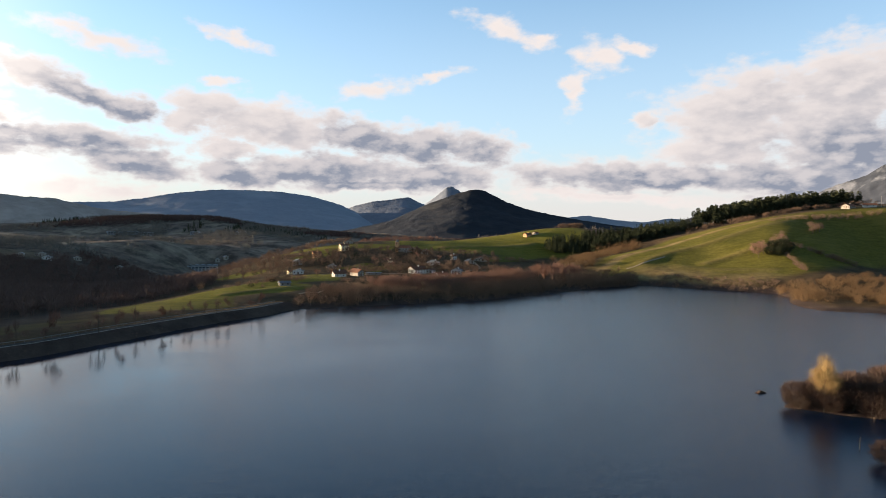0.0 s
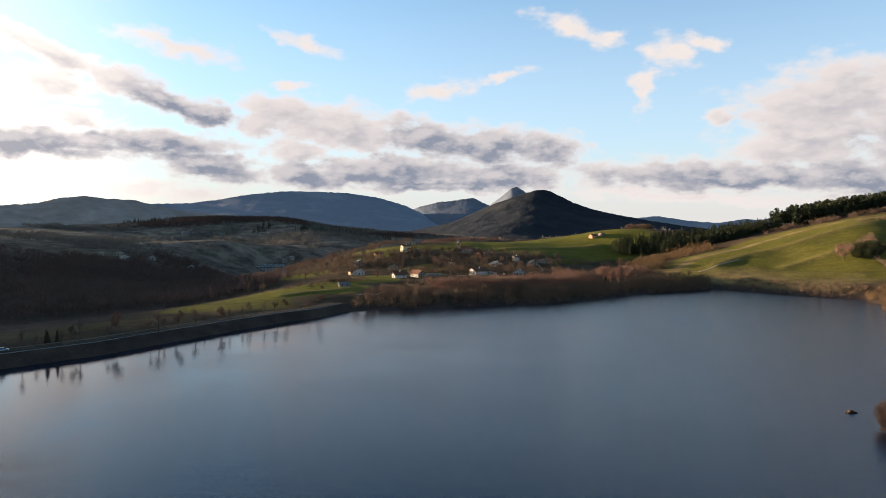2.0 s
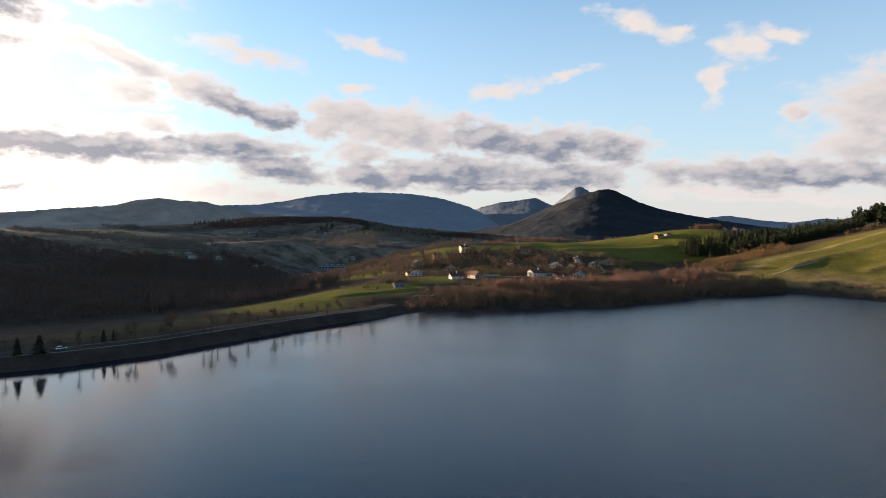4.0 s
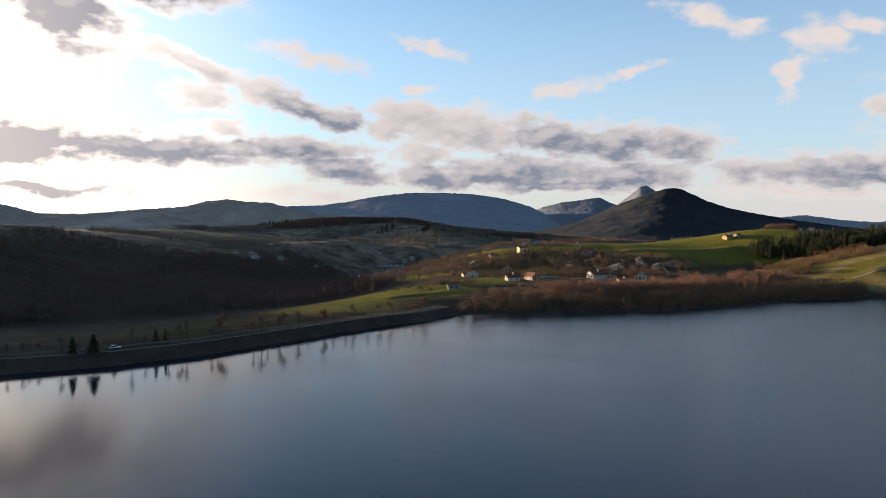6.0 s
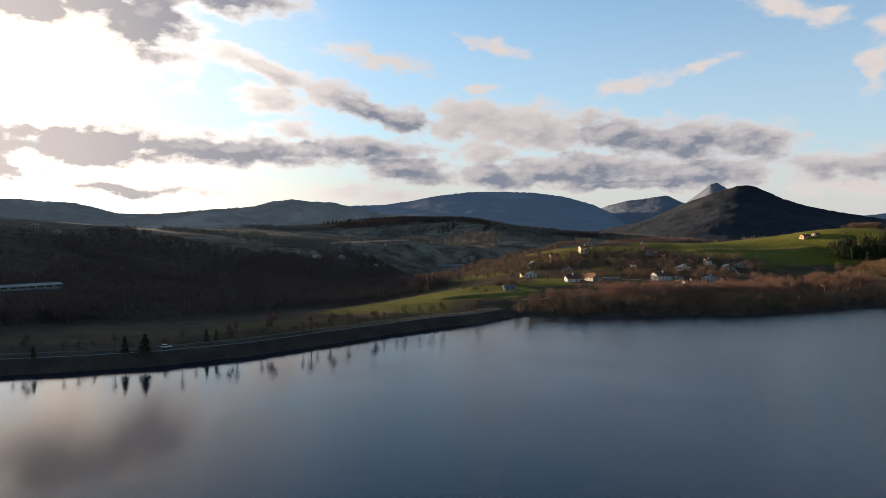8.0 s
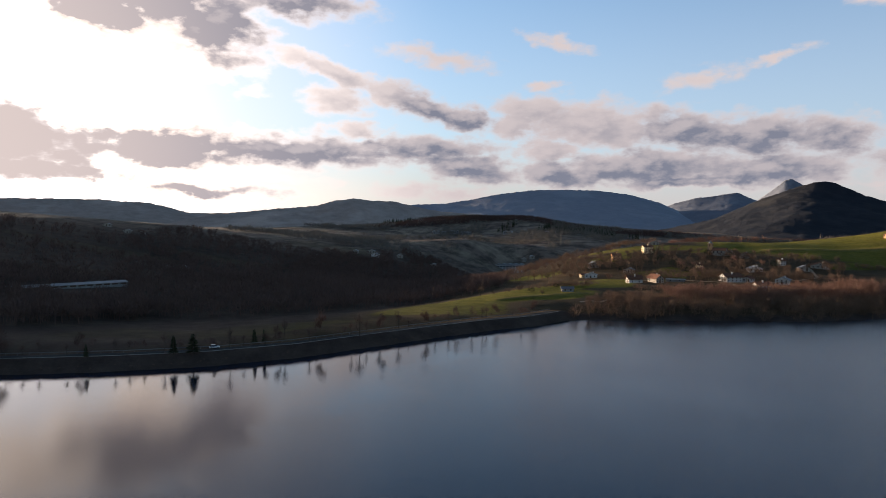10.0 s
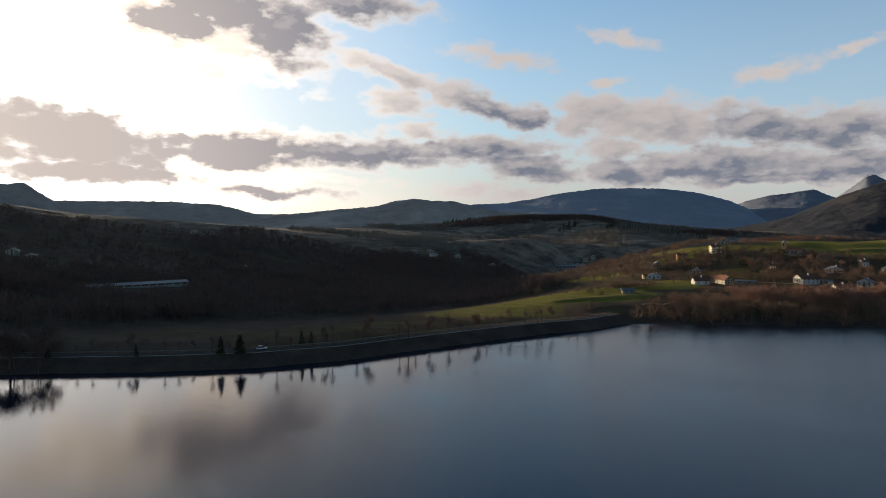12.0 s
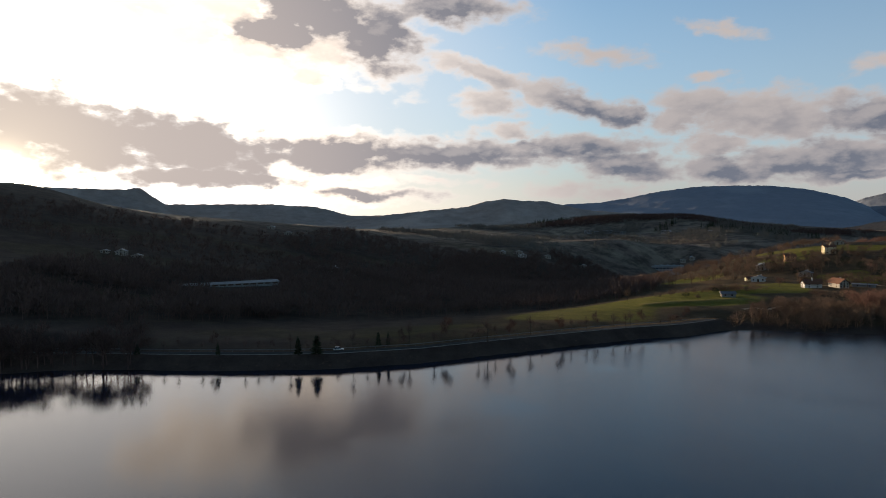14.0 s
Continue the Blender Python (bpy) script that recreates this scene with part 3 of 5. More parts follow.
def build_water():
    bm = bmesh.new()
    ring = np.array(SHORE, float)
    mid = ring.mean(0)
    nxt, prv = np.roll(ring, -1, 0), np.roll(ring, 1, 0)
    tan = (nxt - prv) / np.linalg.norm(nxt - prv, axis=1)[:, None]
    out = np.stack([-tan[:, 1], tan[:, 0]], 1)
    vs = [bm.verts.new((*(p + n * 4.0), 0)) for p, n in zip(ring, out)]
    face = bm.faces.new(vs)
    bmesh.ops.triangulate(bm, faces=[face])
    bmesh.ops.recalc_face_normals(bm, faces=bm.faces)
    if sum(f.normal.z for f in bm.faces) < 0:
        bmesh.ops.reverse_faces(bm, faces=bm.faces)
    me = bpy.data.meshes.new("water")
    bm.to_mesh(me)
    bm.free()
    me.materials.append(WATER)
    return tagged(new("water", me), "calm blue-grey reservoir water with faint ripples", "lake", kind="structure")


build_water()


def mountain(name, line, mat, front, back, label, rough=0.10, seed=1, sharp=1.25):
    """A ridge along a line of (x, y, z), falling off to both sides with gullies."""
    pts = np.array(line, float)
    s = np.concatenate([[0], np.cumsum(np.hypot(*np.diff(pts[:, :2], axis=0).T))])
    u = np.linspace(0, s[-1], 200)
    cx, cy, cz = (np.interp(u, s, pts[:, k]) for k in range(3))
    win = np.array([1, 2, 3, 2, 1]) / 9
    cz2 = np.convolve(np.pad(cz, 2, "edge"), win, "valid")
    side_x, side_y = cy[-1] - cy[0], -(cx[-1] - cx[0])
    nx, ny = np.full(200, side_x / math.hypot(side_x, side_y)), np.full(200, side_y / math.hypot(side_x, side_y))
    v = np.concatenate([-np.linspace(1, 0, 30)[:-1] ** 1.3 * back, np.linspace(0, 1, 46) ** 1.3 * front])
    px, py = cx[:, None] + nx[:, None] * v[None], cy[:, None] + ny[:, None] * v[None]
    fall = np.where(v < 0, 1 - (np.abs(v) / back) ** (1 / sharp), 1 - (np.abs(v) / front) ** (1 / sharp))
    low = -60
    wide = np.hanning(63)[1:-1] / np.hanning(63).sum()
    cz3 = np.convolve(np.pad(cz2, 30, "edge"), wide, "valid")
    crest = np.exp(-np.abs(v) / 90)[None]
    z = low + (cz2[:, None] * crest + cz3[:, None] * (1 - crest) - low) * fall[None]
    xy = np.stack([px.ravel(), py.ravel()], 1)
    n = sum(wobble(xy + 31 * o, sc, seed + o) * am for o, (sc, am) in enumerate(((260, 0.8), (110, 0.45), (45, 0.22), (18, 0.10))))
    side = np.clip(np.abs(v) / 120, 0.06, 1)[None] * np.ones((len(u), 1))
    z = z + (n.reshape(z.shape) * side * rough * (cz2[:, None] - low)) + (wobble(xy, 12, seed + 9) * 2.0).reshape(z.shape) * np.exp(-np.abs(v) / 30)[None]
    ob = mesh_object(name, np.stack([px.ravel(), py.ravel(), z.ravel()], 1), grid_faces(len(u), len(v)), mat)
    return tagged(ob, label, "mountain")


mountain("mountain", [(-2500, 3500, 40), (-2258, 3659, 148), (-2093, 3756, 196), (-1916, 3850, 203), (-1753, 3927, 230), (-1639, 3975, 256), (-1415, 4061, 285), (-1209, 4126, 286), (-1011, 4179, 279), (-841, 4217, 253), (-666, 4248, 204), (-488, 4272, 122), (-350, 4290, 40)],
         HAZED_LIMESTONE, 1500, 300, "broad limestone plateau mountain with cliffs, blue-grey haze in its colour", rough=0.020, seed=21)
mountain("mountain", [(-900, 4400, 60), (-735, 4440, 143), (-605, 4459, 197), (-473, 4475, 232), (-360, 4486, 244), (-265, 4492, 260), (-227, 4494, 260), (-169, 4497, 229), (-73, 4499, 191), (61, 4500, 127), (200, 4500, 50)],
         HAZED_PEAK, 1300, 250, "rocky mountain with a cut-off cliff end, blue-grey haze in its colour", rough=0.025, seed=33)
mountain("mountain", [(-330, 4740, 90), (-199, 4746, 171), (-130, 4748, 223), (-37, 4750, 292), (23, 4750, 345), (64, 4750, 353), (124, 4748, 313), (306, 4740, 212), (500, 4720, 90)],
         HAZED_PEAK, 900, 120, "sharp rocky peak dusted with snow, pale haze in its colour", rough=0.03, seed=45)
mountain("mountain", [(-620, 2930, 20), (-416, 2971, 45), (-240, 2990, 84), (-75, 2999, 158), (40, 3000, 201), (130, 2997, 227), (168, 2995, 229), (219, 2992, 206), (295, 2986, 166), (395, 2974, 133), (543, 2950, 102), (687, 2920, 77), (894, 2864, 45), (1050, 2800, 10)],
         WOODED, 1150, 500, "dark wooded cone-shaped mountain", rough=0.06, seed=52)
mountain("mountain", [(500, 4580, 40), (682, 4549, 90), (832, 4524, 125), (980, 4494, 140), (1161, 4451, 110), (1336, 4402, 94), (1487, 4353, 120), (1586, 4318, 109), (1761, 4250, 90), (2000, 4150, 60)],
         HAZED_LIMESTONE, 900, 250, "low far hills, blue haze in their colour", rough=0.04, seed=61)
mountain("mountain", [(560, 2240, 20), (685, 2196, 53), (769, 2168, 75), (833, 2144, 97), (895, 2119, 113), (999, 2072, 133), (1135, 2001, 122), (1400, 1900, 90)],
         WOODED, 900, 300, "dark wooded hill", seed=73)
mountain("mountain", [(1900, 4300, 60), (2128, 4191, 162), (2291, 4104, 265), (2395, 4044, 321), (2518, 3969, 370), (2606, 3911, 439), (2800, 3780, 480), (3000, 3620, 380)],
         SNOWY, 1200, 250, "high grey massif with snow in its gullies", rough=0.06, seed=81)
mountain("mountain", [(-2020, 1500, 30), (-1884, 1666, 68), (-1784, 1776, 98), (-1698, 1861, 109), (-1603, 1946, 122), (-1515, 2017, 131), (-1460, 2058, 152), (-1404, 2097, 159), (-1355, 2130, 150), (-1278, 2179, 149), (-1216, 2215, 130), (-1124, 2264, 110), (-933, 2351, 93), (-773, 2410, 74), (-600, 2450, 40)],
         HAZE_HILL, 800, 400, "wooded hill with a flat-topped summit", rough=0.05, seed=92)
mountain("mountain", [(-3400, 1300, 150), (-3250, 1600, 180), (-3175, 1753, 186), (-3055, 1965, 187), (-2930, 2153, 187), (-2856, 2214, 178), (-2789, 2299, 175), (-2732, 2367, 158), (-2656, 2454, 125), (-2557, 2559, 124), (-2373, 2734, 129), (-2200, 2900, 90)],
         HAZE_HILL, 1000, 300, "long wooded ridge against the evening sky", rough=0.04, seed=101)
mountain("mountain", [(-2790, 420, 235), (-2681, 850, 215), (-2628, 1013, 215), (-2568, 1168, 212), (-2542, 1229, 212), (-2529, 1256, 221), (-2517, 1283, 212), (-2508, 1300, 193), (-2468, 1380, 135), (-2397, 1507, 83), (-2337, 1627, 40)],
         HAZE_HILL, 700, 400, "ridge with a small rocky knob, pale haze in its colour", rough=0.03, seed=113)

# ---- trees ----
def cone(a, b, ra, rb, n=5):
    """A tapered limb from a to b: vertices and triangles."""
    a, b = np.array(a, float), np.array(b, float)
    d = (b - a) / np.linalg.norm(b - a)
    u = np.cross(d, (0.3, 0.9, 0.2))
    u /= np.linalg.norm(u)
    w = np.cross(d, u)
    t = np.arange(n) * 2 * math.pi / n
    ring = np.cos(t)[:, None] * u + np.sin(t)[:, None] * w
    v = np.concatenate([a + ring * ra, b + ring * rb])
    f = []
    for i in range(n):
        j = (i + 1) % n
        f += [(i, j, n + j), (i, n + j, n + i)]
    return v, np.array(f)


def merged(parts):
    vs, fs, k = [], [], 0
    for v, f in parts:
        vs.append(v)
        fs.append(np.asarray(f) + k)
        k += len(v)
    return np.concatenate(vs), np.concatenate(fs)


def blades(base, way, length, width, rng):
    """One slim triangle for each twig or needle spray."""
    side = np.cross(way, rng.normal(size=way.shape))
    side /= np.linalg.norm(side, axis=1)[:, None] + 1e-9
    v = np.stack([base - side * width[:, None], base + side * width[:, None], base + way * length[:, None]], 1).reshape(-1, 3)
    return v, np.arange(len(v)).reshape(-1, 3)


def bare_tree(seed, twigs, size=1.0, spread=0.32, stem=0.22, drawn=7, slim=1.0):
    """A leafless broadleaf tree 1 m high: (trunk, crown)."""
    r = np.random.RandomState(seed)
    top = np.array([r.uniform(-.03, .03), r.uniform(-.03, .03), 0.62])
    limbs = [cone((0, 0, -0.04), top * [1, 1, .5], 0.022, 0.015), cone(top * [1, 1, .5], top * [1, 1, 1.35], 0.015, 0.004)]
    anchor = [(top * [1, 1, .6], top * [1, 1, 1.4])]
    for k in range(7):
        a = k * 2.4 + r.uniform(-.4, .4)
        s = top * [1, 1, r.uniform(stem / 0.62 + 0.1, 0.95)]
        e = s + np.array([math.cos(a) * spread * r.uniform(.6, 1), math.sin(a) * spread * r.uniform(.6, 1), r.uniform(.15, .38)])
        if k < drawn:
            limbs.append(cone(s, e, 0.009, 0.002, 4))
        anchor.append((s, e))
    pick = r.randint(0, len(anchor), twigs)
    t = r.uniform(0.25, 1.0, twigs) ** 0.7
    A, B = np.array([a for a, _ in anchor])[pick], np.array([b for _, b in anchor])[pick]
    base = A + (B - A) * t[:, None] + r.normal(size=(twigs, 3)) * [0.085, 0.085, 0.07] * spread / 0.32
    base[:, 2] = np.clip(base[:, 2], stem, 1.0)
    way = base - [0, 0, 0.25] + r.normal(size=(twigs, 3)) * 0.25
    way[:, 2] = np.abs(way[:, 2]) + 0.15
    way /= np.linalg.norm(way, axis=1)[:, None]
    crown = blades(base, way, r.uniform(.06, .17, twigs) * size, r.uniform(.006, .016, twigs) * size * slim, r)
    return merged(limbs), crown


def shrub(seed, twigs, size=1.0, slim=1.0):
    """A many-stemmed leafless bush 1 m high: (stems, crown)."""
    r = np.random.RandomState(seed)
    stems = [cone((r.uniform(-.12, .12), r.uniform(-.12, .12), -0.05), (math.cos(k) * .35, math.sin(k) * .35, r.uniform(.5, .8)), 0.014, 0.004, 3) for k in range(7)]
    d = r.normal(size=(twigs, 3))
    d /= np.linalg.norm(d, axis=1)[:, None]
    base = d * r.uniform(.3, 1, (twigs, 1)) ** 0.5 * [.46, .46, .42] + [0, 0, .42]
    way = d * [1, 1, .6] + [0, 0, .8] + r.normal(size=(twigs, 3)) * 0.35
    way /= np.linalg.norm(way, axis=1)[:, None]
    return merged(stems), blades(base, way, r.uniform(.10, .24, twigs) * size, r.uniform(.008, .022, twigs) * size * slim, r)


def conifer(seed, tiers, per, slim=0.19, size=1.0, low=0.14, blunt=0.75):
    """A pine or spruce 1 m high: (trunk, crown)."""
    r = np.random.RandomState(seed)
    t = np.repeat(np.linspace(low, 0.97, tiers), per)
    n = len(t)
    a = r.uniform(0, 2 * math.pi, n)
    reach = slim * (1 - t) ** blunt * r.uniform(.65, 1.15, n) + 0.015
    inner = r.uniform(0.1, 0.6, n)
    base = np.stack([np.cos(a) * reach * inner, np.sin(a) * reach * inner, t + r.uniform(-.03, .03, n)], 1)
    way = np.stack([np.cos(a), np.sin(a), r.uniform(-.5, .35, n)], 1)
    way /= np.linalg.norm(way, axis=1)[:, None]
    crown = blades(base, way, reach * (1.25 - inner) + 0.02, r.uniform(.018, .038, n) * size, r)
    return cone((0, 0, -0.03), (0, 0, 0.9), 0.016, 0.004, 4), crown


def as_mesh(name, vf, mat, smooth=False):
    v, f = vf
    me = bpy.data.meshes.new(name)
    me.from_pydata(np.asarray(v).tolist(), [], np.asarray(f).tolist())
    me.materials.append(mat)
    return me


def tree_thing(name, kind, mat, label, category="tree"):
    """A tree 1 m high to copy from, standing at the origin."""
    ob = new(name)
    for part_name, vf, m in (("trunk", kind[0], BARK), ("crown", kind[1], mat)):
        p = new(part_name, as_mesh(part_name, vf, m))
        p.parent = ob
    return tagged(ob, label, category)


def stand(ob, x, y, h, turn=0.0, wide=1.0, sink=0.1, z=None):
    z = ground_z(x, y) if z is None else z
    ob.matrix_basis = Matrix.LocRotScale((x, y, z - sink), Euler((0, 0, turn)), (h * wide, h * wide, h))
    return ob


def plant(first, spots, group=""):
    """Copies of a tree at (x, y, height, width); the first one takes the first spot."""
    rng = random.Random(len(spots) + int(abs(spots[0][0]) * 10))
    made = []
    for k, (x, y, h, w) in enumerate(spots):
        ob = first if k == 0 else copy_thing(first, Matrix())
        made.append(stand(ob, x, y, h, rng.uniform(0, 6.28), w))
        if group:
            tagged(ob, group=group)
    return made


def forest(name, kinds, mat, xy, hlo, hhi, label, wide=(0.85, 1.25), seed=0, category="trees", top_z=None):
    """Woodland that nobody could count: one mesh of many trees."""
    r = np.random.RandomState(seed + 7)
    xy = np.asarray(xy, float)
    z = heights(xy) - 0.1
    h = r.uniform(hlo, hhi, len(xy))
    w = h * r.uniform(wide[0], wide[1], len(xy))
    turn = r.uniform(0, 6.28, len(xy))
    lib = [merged(k) for k in kinds]
    which = r.randint(0, len(lib), len(xy))
    vs, fs, base = [], [], 0
    for k, (v, f) in enumerate(lib):
        i = np.where(which == k)[0]
        if not len(i):
            continue
        c, s = np.cos(turn[i])[:, None], np.sin(turn[i])[:, None]
        x = (v[None, :, 0] * c - v[None, :, 1] * s) * w[i][:, None] + xy[i, 0][:, None]
        y = (v[None, :, 0] * s + v[None, :, 1] * c) * w[i][:, None] + xy[i, 1][:, None]
        zz = v[None, :, 2] * h[i][:, None] + z[i][:, None]
        vs.append(np.stack([x, y, zz], -1).reshape(-1, 3))
        fs.append((f[None] + (np.arange(len(i)) * len(v))[:, None, None]).reshape(-1, 3) + base)
        base += len(i) * len(v)
    ob = mesh_object(name, np.concatenate(vs), np.concatenate(fs), mat, False)
    return tagged(ob, label, category, kind="stuff")


def scatter(n, cx, cy, a, b, rot, seed, keep=None):
    """n spots in an ellipse, off the water, the road and the meadows unless keep says otherwise."""
    r = np.random.RandomState(seed)
    q = np.sqrt(r.uniform(0, 1, n * 3))
    t = r.uniform(0, 2 * math.pi, n * 3)
    u, v = q * np.cos(t) * a, q * np.sin(t) * b
    c, s = math.cos(radians(rot)), math.sin(radians(rot))
    xy = np.stack([cx + u * c - v * s, cy + u * s + v * c], 1)
    d, wet = line_distance(xy, SHORE, True)
    dd, _ = line_distance(xy, DAM)
    ok = ~wet & (d > 1.0) & (dd > 9)
    if keep != "meadow":
        ok &= land_cover(xy, np.zeros(len(xy)))["meadow"] < 0.25
    for hx, hy, hr in CLEARINGS:
        ok &= np.hypot(xy[:, 0] - hx, xy[:, 1] - hy) > hr
    return xy[ok][:n]


def along(line, n, off_lo, off_hi, seed):
    """n spots at a chance distance to the left of a line."""
    r = np.random.RandomState(seed)
    p = densify(line, 2.0)
    i = r.randint(0, len(p) - 1, n)
    d = p[i + 1] - p[i]
    d /= np.linalg.norm(d, axis=1)[:, None] + 1e-9
    off = r.uniform(off_lo, off_hi, n)
    xy = p[i] + np.stack([-d[:, 1], d[:, 0]], 1) * off[:, None] + r.normal(size=(n, 2))
    _, wet = line_distance(xy, SHORE, True)
    dd, _ = line_distance(xy, DAM)
    ok = ~wet & (dd > 8)
    for hx, hy, hr in CLEARINGS:
        ok &= np.hypot(xy[:, 0] - hx, xy[:, 1] - hy) > hr
    return xy[ok]


# houses keep a clear place round them and some of their view to the lake: x, y, radius
CLEARINGS = [(-113, 441, 22), (-118, 470, 26), (-102, 476, 18), (-104, 512, 20), (-98, 538, 18), (-455, 316, 14), (-435, 303, 14), (-412, 318, 13), (-392, 322, 13), (-410, 362, 13), (-388, 345, 13), (-452, 335, 15), (-452, 362, 15), (-453, 390, 15), (-430, 322, 15), (-430, 350, 15), (-432, 378, 15), (-412, 340, 12), (-564, 563, 14), (-552, 550, 10), (-624, 356, 16), (-606, 345, 12), (-513, 546, 10), (-811, 685, 15), (-872, 698, 15), (-569, 952, 12), (-588, 968, 16), (-545, 988, 14), (-603, 946, 14), (-489, 1000, 14), (-575, 935, 16), (-530, 965, 16), (-419, 1231, 12), (-435, 1160, 30), (-435, 1190, 34),
             (-25, 640, 11), (-27, 628, 9), (-1, 597, 9), (-3, 587, 7), (13, 636, 9), (-10, 727, 10), (12, 768, 7), (44, 772, 11), (-149, 783, 8), (-123, 823, 9), (-128, 812, 6),
             (-142, 650, 9), (-162, 736, 8), (-95, 605, 10), (-80, 617, 10), (-119, 497, 11), (-60, 745, 6), (-57, 823, 9), (-48, 820, 9), (-128, 893, 9), (121, 947, 10), (-12, 646, 8)]

WOOD_FAR = [bare_tree(200 + k, 44, 2.4, 0.36, 0.12, drawn=1) for k in range(5)]
WOOD_VALLEY = [bare_tree(210 + k, 24, 3.2, 0.36, 0.12, drawn=0) for k in range(5)]
WOOD_MID = [bare_tree(220 + k, 250, 0.95, 0.30, drawn=5, slim=0.62) for k in range(5)]
BUSHES = [shrub(240 + k, 220, 0.85, 0.78) for k in range(4)]
PINES_MID = [conifer(260 + k, 13, 9, 0.20) for k in range(4)]
PINES_RIDGE = [conifer(280 + k, 11, 11, 0.21, 1.3, 0.30, 0.42) for k in range(5)]
PINES_FAR = [conifer(270 + k, 8, 6, 0.21, 2.0) for k in range(3)]

FAR_SHORE = [(-97, 417), (-85, 427), (-65, 434), (-31, 450), (27, 475), (72, 513), (118, 563), (158, 588), (188, 607)]
forest("shore_wood", WOOD_MID + BUSHES, TWIG, along(FAR_SHORE, 620, 1, 40, 1), 4.5, 9.5, "bare brown alders and willows along the shore", seed=1)
forest("shore_wood", WOOD_MID, TWIG_RED, along(FAR_SHORE[3:8], 420, 38, 75, 2), 8, 13, "tall bare trees with reddish-brown twigs", seed=2)
forest("thicket", BUSHES, TWIG, along(FAR_SHORE[:5], 260, 30, 80, 3), 3, 6, "brown winter scrub below the village", seed=3)
forest("thicket", BUSHES + WOOD_MID[:2], TWIG_TAN, scatter(420, 330, 470, 95, 62, -25, 4, "meadow"), 4, 9, "tan winter scrub and young trees on the point", seed=4)
forest("thicket", BUSHES, TWIG, along([(118, 563), (158, 588), (188, 607), (224, 566), (268, 533)], 330, 0.5, 26, 5), 1.5, 4.5, "low brown scrub at the water's edge", seed=5)
forest("hillside_wood", WOOD_MID, TWIG, scatter(420, -190, 790, 150, 75, 75, 6), 6, 11, "bare brown wood on the slope left of the village", seed=6)
forest("hillside_wood", WOOD_MID, TWIG, np.concatenate([scatter(300, -50, 760, 115, 85, 0, 7), scatter(120, -30, 655, 90, 30, 5, 48)]), 5, 10, "bare trees between the village houses", seed=7)
forest("hillside_wood", WOOD_MID, TWIG_RED, scatter(120, -60, 1000, 90, 22, 5, 8), 6, 10, "reddish bare trees along the crest", seed=8)
forest("hedge", BUSHES, TWIG, scatter(160, 150, 1000, 70, 20, 15, 9), 5, 10, "bare trees and scrub round the hilltop farm", seed=9)
forest("thicket", BUSHES + WOOD_MID[:1], TWIG_TAN, scatter(160, 180, 760, 45, 95, -30, 10), 5, 11, "reddish bare scrub in the hollow", seed=10)
forest("pine_plantation", PINES_MID, NEEDLE, scatter(620, 236, 872, 100, 34, -6, 11, "meadow"), 11, 16, "dense dark green pine plantation", wide=(0.8, 1.15), seed=11)
forest("pine_plantation", PINES_RIDGE, NEEDLE, scatter(700, 455, 905, 130, 42, 14, 12, "meadow"), 11, 25, "dark pine wood along the ridge", wide=(0.75, 1.3), seed=12)
forest("hedge", BUSHES + WOOD_MID[:2], TWIG, scatter(150, 430, 838, 130, 16, 6, 13, "meadow"), 4, 8, "brown bare trees at the edge of the pine wood", seed=13)
west = np.concatenate([scatter(2600, -400, 470, 260, 170, 60, 14), scatter(1300, -600, 700, 250, 150, -35, 15), scatter(600, -760, 470, 230, 150, 60, 16), scatter(900, -400, 250, 110, 90, 40, 22), scatter(2400, -440, 780, 250, 120, -48, 23), scatter(300, -470, 985, 110, 30, -30, 24)])
forest("west_wood", WOOD_FAR, TWIG_DARK, west, 6, 11, "dark leafless woodland on the shaded slope", seed=14)


def clumped(xy, size, share, seed):
    """The spots that fall into uneven clumps of about that size."""
    n = wobble(xy, size, seed) + 0.5 * wobble(xy, size / 2.7, seed + 1)
    return xy[n > np.quantile(n, 1 - share)]


valley = np.concatenate([clumped(scatter(5200, -500, 1350, 600, 320, 20, 17), 110, 0.42, 71), clumped(scatter(5200, -650, 1850, 700, 190, 10, 18), 130, 0.45, 73),
                         clumped(scatter(2200, 250, 1450, 500, 350, 0, 19), 110, 0.4, 75)])
forest("valley_wood", WOOD_VALLEY, TWIG_HAZED, valley, 7, 13, "far woods of the valley, greyed as by haze", seed=15)
forest("valley_wood", WOOD_VALLEY, TWIG_DARK, np.concatenate([scatter(2600, -560, 1930, 430, 75, 8, 25, "meadow"), scatter(1200, -900, 1800, 210, 60, 28, 26, "meadow"), scatter(900, -120, 2010, 260, 50, 3, 27, "meadow")]), 6, 11, "dark bare woods along the far hill's crest", seed=17)
forest("far_pines", PINES_FAR, NEEDLE, clumped(scatter(1500, -640, 1850, 480, 150, 8, 20), 150, 0.22, 77), 9, 16, "far dark conifers on the hills", seed=16)

forest("hedge", BUSHES, TWIG, np.concatenate([scatter(60, 338, 668, 30, 9, 55, 40, "meadow"), scatter(50, 366, 640, 34, 4, -42, 41, "meadow"), scatter(30, 326, 614, 27, 2.5, 83, 49, "meadow"), scatter(80, 440, 762, 70, 10, 5, 42, "meadow")]), 2.5, 6, "brown hedges across the meadow hill", seed=40)
